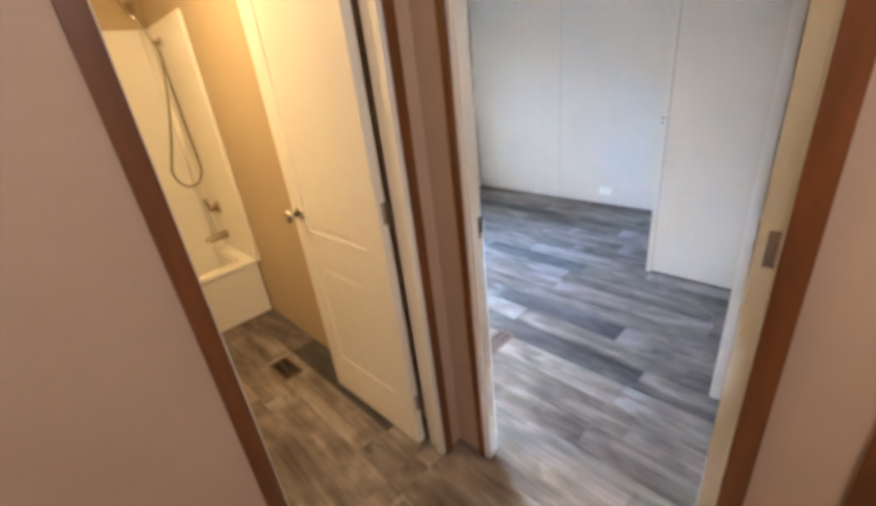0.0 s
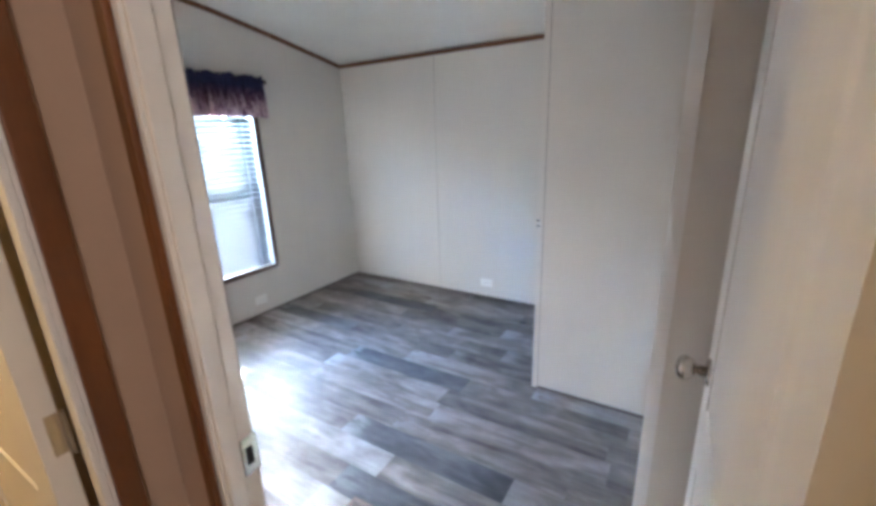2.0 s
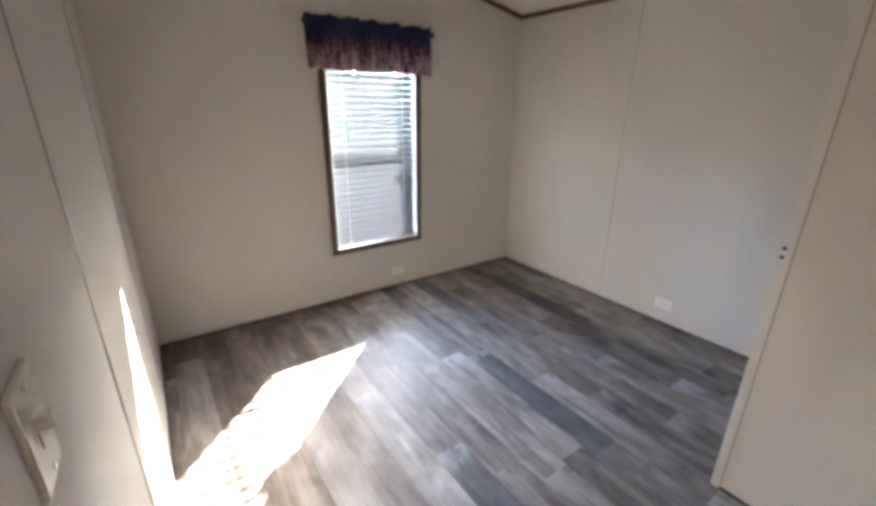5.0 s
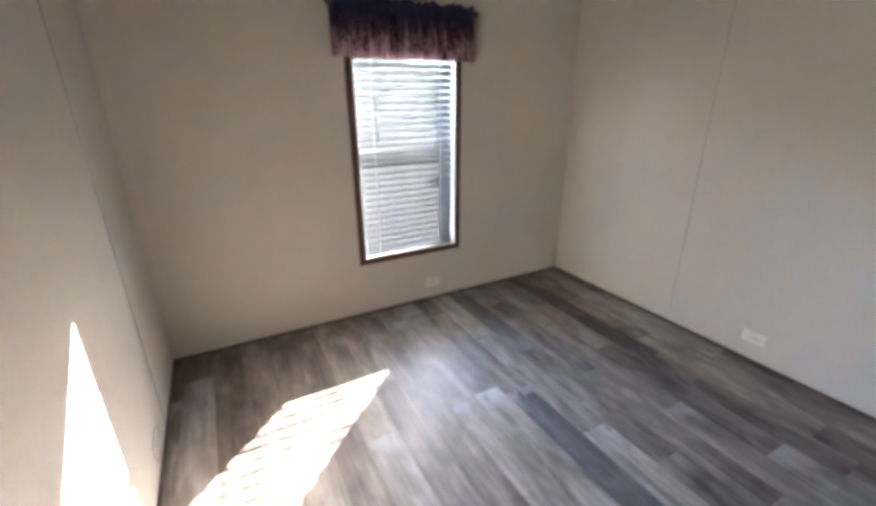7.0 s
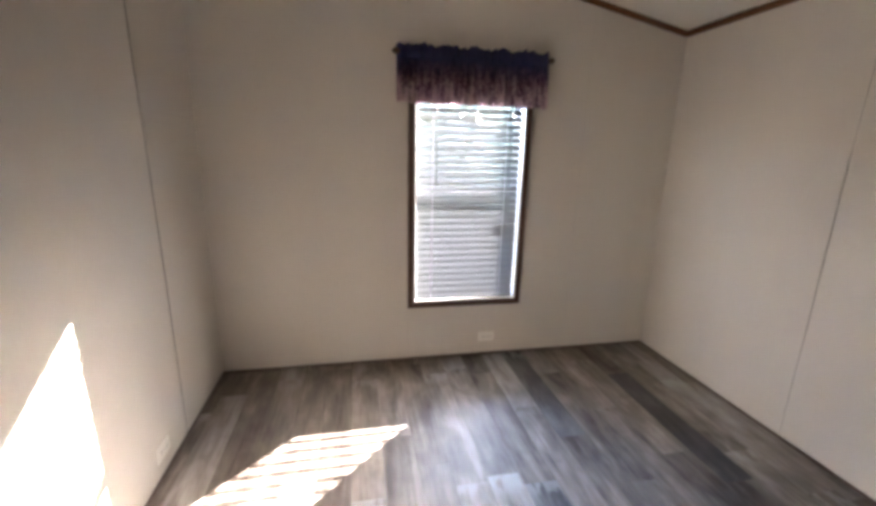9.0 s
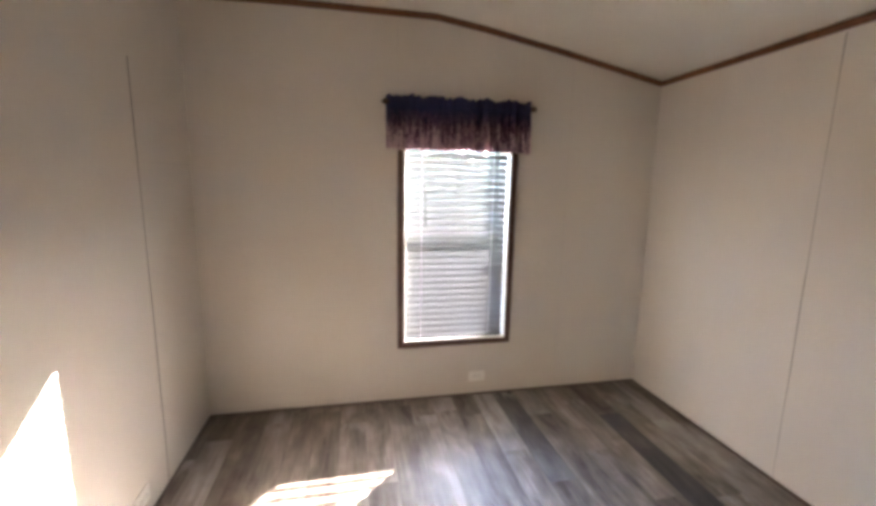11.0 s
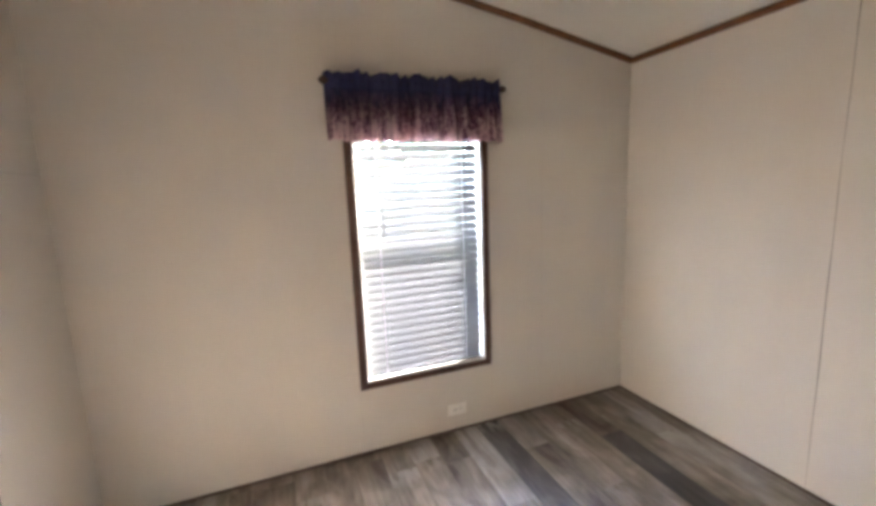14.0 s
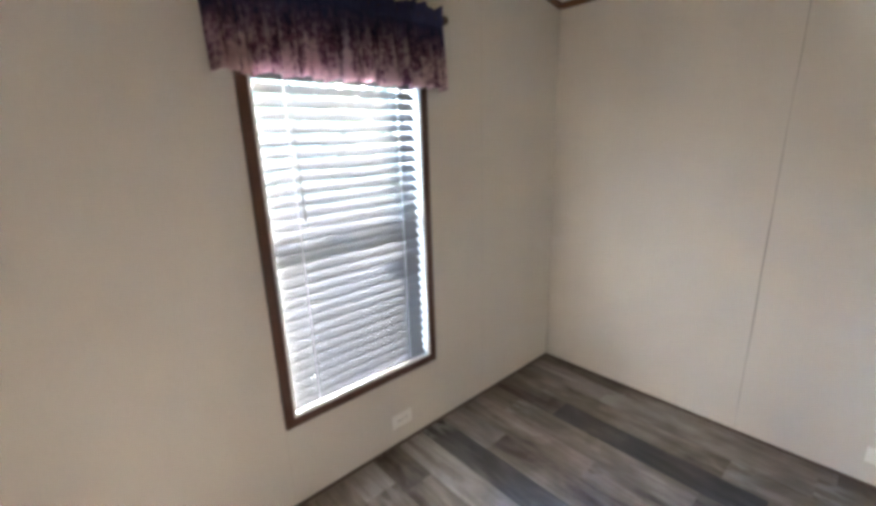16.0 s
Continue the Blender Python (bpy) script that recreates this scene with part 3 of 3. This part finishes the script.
for zb, zt, dy, head in ((WZ0 + 0.012, MR + 0.012, 0.0, 0.024), (MR - 0.012, WZ1 - 0.012, 0.022, 0.065)):
    x0, x1, y0 = WX0 + 0.012, WX1 - 0.012, GY - 0.012 + dy
    foot = 0.034 if dy == 0 else 0.024
    s = part("sash", boxes((x0, x0 + f, y0, y0 + 0.02, zb, zt), (x1 - f, x1, y0, y0 + 0.02, zb, zt), (x0 + f, x1 - f, y0, y0 + 0.02, zb, zb + foot), (x0 + f, x1 - f, y0, y0 + 0.02, zt - head, zt), bevel=0.002), VINYL, win, "white vinyl sash")
    g = part("pane", boxes((x0 + f, x1 - f, y0 + 0.008, y0 + 0.012, zb + foot, zt - head)), GLASS, s, "clear glass pane")
    g.visible_shadow = False
label = part("sticker", boxes((2.838, 2.930, GY - 0.0125, GY - 0.0115, 0.915, 0.990)), PAPER, win, "white paper label stuck to the glass")
part("sash_lock", boxes((2.58, 2.64, GY - 0.030, GY - 0.012, MR + 0.012, MR + 0.024), bevel=0.003), VINYL, win, "white sash lock")

# ---- blind ----
BX0, BX1, BY = WX0 + 0.018, WX1 - 0.020, YN + 0.022
blind = empty("window_blind", pose((BX0 + BX1) / 2, BY, WZ1 - 0.012), "white two-inch slat blind with darkened slats lowered inside window frame", "window blind")
half = (BX1 - BX0) / 2
part("headrail", boxes((-half, half, -0.028, 0.028, -0.040, -0.002), bevel=0.003), VINYL, blind, "white blind headrail")


def slat_bm():
    """One crowned slat, 50 mm deep."""
    bm = bmesh.new()
    k = 6
    rows = []
    for i in range(k + 1):
        u = -0.024 + 0.048 * i / k
        z = 0.0016 * (1 - (u / 0.024) ** 2)
        rows.append([bm.verts.new((x, u, z + d)) for x in (-half, half) for d in (0, 0.0026)])
    for a, b in zip(rows, rows[1:]):
        bm.faces.new((a[0], a[2], b[2], b[0])), bm.faces.new((a[1], a[3], b[3], b[1]))
        bm.faces.new((a[0], a[1], b[1], b[0])), bm.faces.new((a[2], a[3], b[3], b[2]))
    bm.faces.new(rows[0][:2] + rows[0][3:] + rows[0][2:3]), bm.faces.new(rows[-1][:2] + rows[-1][3:] + rows[-1][2:3])
    bmesh.ops.recalc_face_normals(bm, faces=bm.faces)
    return bm


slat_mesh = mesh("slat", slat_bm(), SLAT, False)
PITCH, TILTED = 0.0425, 45.0
rng = random.Random(4)
bottom = WZ0 + 0.035
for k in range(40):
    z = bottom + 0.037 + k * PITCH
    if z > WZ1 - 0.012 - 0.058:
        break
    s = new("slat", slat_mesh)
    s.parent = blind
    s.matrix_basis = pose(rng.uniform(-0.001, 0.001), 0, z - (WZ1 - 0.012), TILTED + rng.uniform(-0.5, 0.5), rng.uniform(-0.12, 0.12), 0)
part("bottom_rail", boxes((-half, half, -0.025, 0.025, -0.008, 0.008), bevel=0.003), SLAT, blind, "darkened white blind bottom rail", pose(0, 0, bottom - (WZ1 - 0.012), TILTED - 3, 0.25, 0))
for x in (-half + 0.10, half - 0.10):
    for y in (-0.026, 0.026):
        part("ladder_cord", boxes((x - 0.0012, x + 0.0012, y - 0.0008, y + 0.0008, bottom - WZ1 + 0.012, -0.04)), VINYL, blind)
part("tilt_wand", tube([(-half + 0.115, -0.034, -0.05), (-half + 0.117, -0.035, -0.35), (-half + 0.122, -0.034, -0.62)], 0.0035, 8), WAND, blind, "grey plastic tilt wand", None, True)

# ---- valance ----
VX0, VX1, VZ0, VZ1 = 2.163, 3.058, 1.655, 1.965
rod = solid("curtain_rod", tube([(VX0 - 0.012, YN, 1.925), (VX0 - 0.012, YN - 0.050, 1.925), (VX0 - 0.002, YN - 0.064, 1.925), (VX0 + 0.02, YN - 0.066, 1.925), (VX1 - 0.02, YN - 0.066, 1.925), (VX1 + 0.002, YN - 0.064, 1.925), (VX1 + 0.012, YN - 0.050, 1.925), (VX1 + 0.012, YN, 1.925)], 0.007, 10),
            DARK, "dark curtain rod holding the valance", "curtain rod", smooth=True)
for x in (VX0 - 0.018, VX1 + 0.018):
    part("finial", lathe([(0.004, -0.022), (0.014, -0.012), (0.018, 0.0), (0.014, 0.012), (0.004, 0.022)], "X"), DARK, rod, "dark round rod end", pose(x, YN - 0.052, 1.93), True)


def valance_bm(j0, j1):
    """Gathered cloth, rows j0 to j1 of 30: ruffle above the rod pocket, open folds below, ends turned back to the wall."""
    bm = bmesh.new()
    nx, nz = 260, 30
    w, h = VX1 - VX0, VZ1 - VZ0
    rr = random.Random(9)
    folds = [rr.uniform(0, 6.28) for _ in range(6)]
    grid = []
    for j in range(j0, j1 + 1):
        v = j / nz
        row = []
        for i in range(nx + 1):
            u = i / nx
            a = u * 2 * math.pi
            deep = 2.0 * abs(math.sin(a * 6 + folds[0] + 1.9 * math.sin(a * 2 + folds[1]))) ** 0.8 - 1.0 + 0.7 * abs(math.sin(a * 10 + folds[2] + 1.3 * math.sin(a * 3 + folds[3]))) - 0.35
            tight = math.sin(a * 15 + folds[4] + 1.7 * math.sin(a * 5)) + 0.5 * math.sin(a * 24 + folds[5] + math.sin(a * 4))
            pocket = math.exp(-((v - 0.85) / 0.045) ** 2)
            loose = max(0.0, 1 - v / 0.82) ** 0.7
            y = -0.008 - 0.030 * deep * loose - 0.0060 * tight * (1 - 0.3 * loose) - 0.008 * loose - 0.006 * pocket
            if v > 0.90:
                y -= 0.004 * tight * (v - 0.90) / 0.10
            end = max(0.0, 1 - min(u, 1 - u) / 0.035)
            y += 0.060 * end ** 2
            dz = 0.0
            if j <= 1:
                dz = (0.004 * math.sin(a * 7 + 1) + 0.003 * deep) * (1 - 0.5 * j)
            if v > 0.9:
                dz = (0.0025 * tight + 0.007 * math.sin(a * 6 + 2)) * (v - 0.9) / 0.1
            row.append(bm.verts.new((w * (u * 1.03 - 0.015), y, h * v + dz)))
        grid.append(row)
    for a, b in zip(grid, grid[1:]):
        for i in range(nx):
            bm.faces.new((a[i], a[i + 1], b[i + 1], b[i]))
    return bm


val = empty("valance", pose(VX0, YN - 0.068, VZ0), "gathered navy and wine print cotton valance on rod", "valance")
for name, j0, j1 in (("skirt", 0, 23), ("rod_pocket", 23, 27), ("ruffle", 27, 30)):
    cloth = part(name, valance_bm(j0, j1), CLOTH, val, "", None, True)
    sd = cloth.modifiers.new("cloth_thickness", "SOLIDIFY")
    sd.thickness = 0.0012

# ---- outlets, switch, floor registers ----


def outlet(where, label):
    """Sideways duplex outlet: plate on the wall, face along +x."""
    root = empty("outlet", where, label, "outlet", group="wall outlets")
    part("cover_plate", boxes((0, 0.006, -0.058, 0.058, -0.036, 0.036), bevel=0.002), PLATE, root)
    for y in (-0.021, 0.021):
        s = part("socket", lathe([(0.0165, 0.0055), (0.0165, 0.008), (0.015, 0.0085)], "X", 20), PLATE, root, "", pose(0, y, 0))
        part("slots", boxes((0.0082, 0.0089, -0.007, 0.001, -0.007, -0.005), (0.0082, 0.0089, -0.007, 0.001, 0.005, 0.007), (0.0082, 0.0089, 0.006, 0.010, -0.0025, 0.0025)), SLOT, s)
    part("screw", lathe([(0.003, 0.006), (0.003, 0.0072)], "X", 10), NICKEL, root)
    return root


outlet(pose(XE, 1.787, 0.146, 0, 0, 180), "ivory sideways wall outlet low on east wall")
outlet(pose(2.775, YN, 0.136, 0, 0, -90), "ivory sideways wall outlet below the window")
outlet(pose(XW, 2.548, 0.118, 0, 0, 0), "ivory sideways wall outlet low on west wall")

sw = empty("light_switch", pose(XW, 1.056, 1.137), "ivory toggle light switch beside the bedroom door", "light switch")
part("cover_plate", boxes((0, 0.007, -0.039, 0.039, -0.062, 0.062), bevel=0.0025), PLATE, sw)
part("toggle", boxes((0.006, 0.020, -0.006, 0.006, 0.000, 0.016), bevel=0.002), PLATE, sw, "ivory toggle lever")
part("toggle_frame", boxes((0.006, 0.0085, -0.010, 0.010, -0.020, 0.020), bevel=0.001), PLATE, sw)
for zz in (-0.050, 0.050):
    part("screw", lathe([(0.0035, 0.0065), (0.0035, 0.0085)], "X", 10), NICKEL, sw, "", pose(0, 0, zz))


def register(where, lx, ly, label):
    """Pressed-metal floor register: rim, louvres, a black sheet under them that paints the shade of the duct."""
    root = empty("floor_register", where, label, "floor vent", group="floor registers")
    a, b, w = lx / 2, ly / 2, 0.014
    part("rim", boxes((-a, a, -b, -b + w, 0, 0.006), (-a, a, b - w, b, 0, 0.006), (-a, -a + w, -b + w, b - w, 0, 0.006), (a - w, a, -b + w, b - w, 0, 0.006), bevel=0.002), VENT, root, "brown pressed metal rim")
    part("duct", boxes((-a + w, a - w, -b + w, b - w, 0.0004, 0.0012)), SHAFT, root, "thin black sheet for the shade of the duct opening")
    n = int((lx - 2 * w) / 0.012)
    for i in range(n):
        x = -a + w + (i + 0.5) * (lx - 2 * w) / n
        part("louvre", boxes((-0.004, 0.004, -b + w, b - w, -0.0007, 0.0007)), VENT, root, "", pose(x, 0, 0.0035, 0, 28, 0))
    part("divider", boxes((-a + w, a - w, -0.003, 0.003, 0.0015, 0.0058)), VENT, root)
    return root


register(pose(1.589, 1.287, 0.0, 0, 0, 1), 0.270, 0.107, "brown metal floor register in the bedroom floor")
register(pose(0.722, 2.078, 0.0, 0, 0, 90), 0.205, 0.110, "brown metal floor register in the bathroom floor")

# ---- bathroom ----
TY, TZ = 2.790, 0.398
tubob = empty("bathtub", pose(0, 0, 0), "white plastic alcove bathtub with plain apron", "bathtub")
part("apron", boxes((-0.40, 0.965, TY, TY + 0.035, 0, TZ - 0.02), bevel=0.006), TUB, tubob)
part("rim", boxes((-0.40, 0.965, TY - 0.012, TY + 0.085, TZ - 0.028, TZ), (-0.40, 0.965, 3.43, 3.51, TZ - 0.028, TZ), (0.88, 0.965, TY + 0.085, 3.43, TZ - 0.028, TZ), (-0.40, -0.33, TY + 0.085, 3.43, TZ - 0.028, TZ), bevel=0.010), TUB, tubob)
part("basin", boxes((-0.36, 0.90, TY + 0.06, TY + 0.09, 0.08, TZ - 0.02), (-0.36, 0.90, 3.42, 3.45, 0.08, TZ - 0.02), (0.87, 0.90, TY + 0.09, 3.42, 0.08, TZ - 0.02), (-0.36, -0.33, TY + 0.09, 3.42, 0.08, TZ - 0.02), (-0.36, 0.90, TY + 0.06, 3.45, 0.05, 0.08)), TUB, tubob)
surround = empty("tub_surround", pose(0, 0, 0), "glossy white plastic tub surround panels", "tub surround")
part("end_panel", boxes((0.953, 0.972, TY - 0.06, 3.505, TZ, 1.86), bevel=0.004), TUB, surround)
part("back_panel", boxes((-0.40, 0.953, 3.498, 3.516, TZ, 1.86), bevel=0.004), TUB, surround)
part("corner_cove", lathe([(0.03, TZ), (0.03, 1.85)], "Z", 16), TUB, surround, "", pose(0.948, 3.490, 0), True)
FX, FY = 0.953, 3.215
shower = empty("hand_shower", pose(0, 0, 0), "shower arm on bracket with long hanging hose", "shower")
part("bracket", lathe([(0.026, 0.0), (0.024, 0.008), (0.011, 0.012), (0.011, 0.05)], "X"), NICKEL, shower, "", pose(FX, FY, 1.76, 0, 180, 0), True)
part("shower_arm", tube([(FX - 0.030, FY, 1.71), (FX - 0.050, FY, 1.78), (FX - 0.085, FY, 1.86), (FX - 0.150, FY, 1.99)], 0.0065), NICKEL, shower, "", None, True)
part("spray_head", lathe([(0.012, 0.0), (0.036, 0.014), (0.040, 0.026), (0.034, 0.030)], "X"), NICKEL, shower, "round spray head", pose(FX - 0.150, FY, 1.99, 0, 215, 0), True)
loop = []
for i in range(49):
    u = i / 48
    if u < 0.42:
        s = u / 0.42
        loop.append((FX - 0.030 - 0.165 * s ** 1.5, FY, 1.71 - 0.70 * s))
    elif u < 0.58:
        a = math.pi * (u - 0.42) / 0.16
        loop.append((FX - 0.107 - 0.088 * math.cos(a), FY, 1.01 - 0.125 * math.sin(a)))
    else:
        s = (u - 0.58) / 0.42
        loop.append((FX - 0.019 - 0.012 * math.sin(s * math.pi) * 0.3 - 0.006 * s, FY, 1.01 + 0.74 * s))
part("hose", tube(loop, 0.0075, 10), HOSE, shower, "grey flexible metal hose", None, True)
valve = empty("tub_faucet", pose(FX, FY, 0), "dark brownish nickel tub faucet with lever handle and spout", "faucet")
part("escutcheon", lathe([(0.046, 0.0), (0.044, 0.006), (0.028, 0.012), (0.025, 0.050), (0.018, 0.060)], "X"), FIXTURE, valve, "", pose(0, 0, 0.705, 0, 180, 0), True)
part("lever", tube([(-0.048, 0, 0.700), (-0.060, 0.0, 0.745), (-0.064, 0.0, 0.785)], 0.013), FIXTURE, valve, "", None, True)
part("spout", tube([(0, 0, 0.500), (-0.04, 0, 0.500), (-0.09, 0, 0.497), (-0.120, 0, 0.492), (-0.132, 0, 0.478)], 0.025, 16), FIXTURE, valve, "tub spout", None, True)
part("spout_flange", lathe([(0.033, 0.0), (0.032, 0.006), (0.024, 0.010)], "X"), FIXTURE, valve, "", pose(0, 0, 0.500, 0, 180, 0), True)


def toilet(where):
    """Two-piece toilet facing +x: pedestal, bowl, seat, lid, tank."""
    root = empty("toilet", where, "white porcelain two-piece toilet with closed lid", "toilet")

    def oval(rows, y=0.0):
        bm = bmesh.new()
        rings = [[bm.verts.new((cx + rx * math.cos(2 * math.pi * i / 32), ry * math.sin(2 * math.pi * i / 32), z)) for i in range(32)] for cx, rx, ry, z in rows]
        for p, q in zip(rings, rings[1:]):
            for i in range(32):
                bm.faces.new((p[i], p[(i + 1) % 32], q[(i + 1) % 32], q[i]))
        bm.faces.new(rings[0]), bm.faces.new(rings[-1])
        bmesh.ops.recalc_face_normals(bm, faces=bm.faces)
        return bm

    part("bowl", oval([(0.34, 0.17, 0.10, 0.0), (0.35, 0.16, 0.09, 0.10), (0.40, 0.20, 0.13, 0.22), (0.45, 0.26, 0.175, 0.34), (0.46, 0.265, 0.185, 0.375)]), PORCELAIN, root, "", None, True)
    part("seat", oval([(0.46, 0.268, 0.187, 0.376), (0.46, 0.272, 0.190, 0.388), (0.46, 0.268, 0.186, 0.394)]), PORCELAIN, root, "", None, True)
    part("lid", oval([(0.455, 0.268, 0.185, 0.395), (0.455, 0.270, 0.187, 0.407), (0.455, 0.255, 0.172, 0.414)]), PORCELAIN, root, "", None, True)
    part("tank", boxes((0.02, 0.20, -0.22, 0.22, 0.38, 0.72), bevel=0.02), PORCELAIN, root)
    part("tank_lid", boxes((0.01, 0.215, -0.23, 0.23, 0.722, 0.752), bevel=0.008), PORCELAIN, root)
    part("flush_lever", tube([(0.20, -0.16, 0.66), (0.222, -0.16, 0.66), (0.226, -0.10, 0.655)], 0.006), NICKEL, root, "nickel flush lever", None, True)
    return root


toilet(pose(-0.40, 2.36, 0))


def ceiling_lamp(where, label):
    root = empty("ceiling_lamp", where, label, "ceiling lamp")
    part("base", lathe([(0.09, 0.0), (0.09, -0.018), (0.06, -0.024)]), WHITE, root, "", None, True)
    return root


ceiling_lamp(pose(0.25, 2.0, 2.18), "white round base of bathroom ceiling lamp")
ceiling_lamp(pose(0.0, -0.6, 2.30), "white round base of hallway ceiling lamp")


# ---- floor planks ----
floor = solid("floor", boxes((-1.46, XE + 0.05, -1.46, YN + 0.20, -0.060, -0.0065)), LINT, "grey-brown vinyl plank floor with weathered wood print", "floor", "structure")
PW, PL, GAP = 0.148, 0.914, 0.0004
ANCHOR = 2.149
JOINTS = {-9: 1.28, -4: 0.60, -3: 0.575, -1: 1.700, 2: 0.46, 3: 1.305, 4: 1.83, 5: 2.475, 9: 2.075}
DARKS = {(3, 2.219), (-1, 1.700), (-3, 1.489), (9, 2.989), (5, 3.389), (-9, 2.194)}


def plank_mesh(x0, x1, y0, y1, material):
    bm = bmesh.new()
    c, t = 0.0005, 0.0065
    low = [bm.verts.new(p) for p in ((x0, y0, -t), (x1, y0, -t), (x1, y1, -t), (x0, y1, -t))]
    mid = [bm.verts.new(p) for p in ((x0, y0, -c), (x1, y0, -c), (x1, y1, -c), (x0, y1, -c))]
    top = [bm.verts.new(p) for p in ((x0 + c, y0 + c, 0), (x1 - c, y0 + c, 0), (x1 - c, y1 - c, 0), (x0 + c, y1 - c, 0))]
    for a, b in ((low, mid), (mid, top)):
        for i in range(4):
            bm.faces.new((a[i], a[(i + 1) % 4], b[(i + 1) % 4], b[i]))
    bm.faces.new(top)
    return mesh("plank", bm, material)


shared = {}


def lay(x_lo, x_hi, y_lo, y_hi, skip=None):
    """Rows of planks along y, cut at the edges of the space; a plank's own origin is its north end."""
    first, last = math.floor((x_lo - ANCHOR) / PW), math.ceil((x_hi - ANCHOR) / PW)
    for r in range(first, last):
        x0, x1 = max(x_lo, ANCHOR + r * PW), min(x_hi, ANCHOR + (r + 1) * PW)
        if x1 - x0 < 0.004:
            continue
        joint = JOINTS.get(r, (random.Random(r * 7 + 5).random()) * PL)
        k = math.floor((y_lo - joint) / PL)
        while joint + k * PL < y_hi:
            end = joint + (k + 1) * PL
            y0, y1 = max(y_lo, end - PL), min(y_hi, end)
            k += 1
            if y1 - y0 < 0.01:
                continue
            dark = any(a == r and abs(b - end) < 0.03 for a, b in DARKS)
            u = random.Random(r * 131 + k * 17).random()
            kind = PLANK_DARK if dark else PLANK_PALE if u > 0.86 and not (x_hi < 1 and y_lo > 1) else PLANK
            size = (round(x0 - (ANCHOR + r * PW), 4), round(x1 - (ANCHOR + r * PW), 4), round(y0 - end, 4), round(y1 - end, 4), kind.name)
            if size not in shared:
                shared[size] = plank_mesh(size[0] + GAP / 2, size[1] - GAP / 2, size[2] + GAP / 2, size[3] - GAP / 2, kind)
            ob = new("plank", shared[size])
            ob.parent = floor
            ob.matrix_basis = pose(ANCHOR + r * PW, end, 0)


lay(XW, XE, 0.05, YN)
lay(-0.40, 0.975, YB + 0.08, TY)
lay(-1.40, XH, -1.40, YB)
lay(B0 + 0.018, B1 - 0.018, YB, YB + 0.08)
lay(XH, XW, D0 + 0.018, D1 - 0.018)
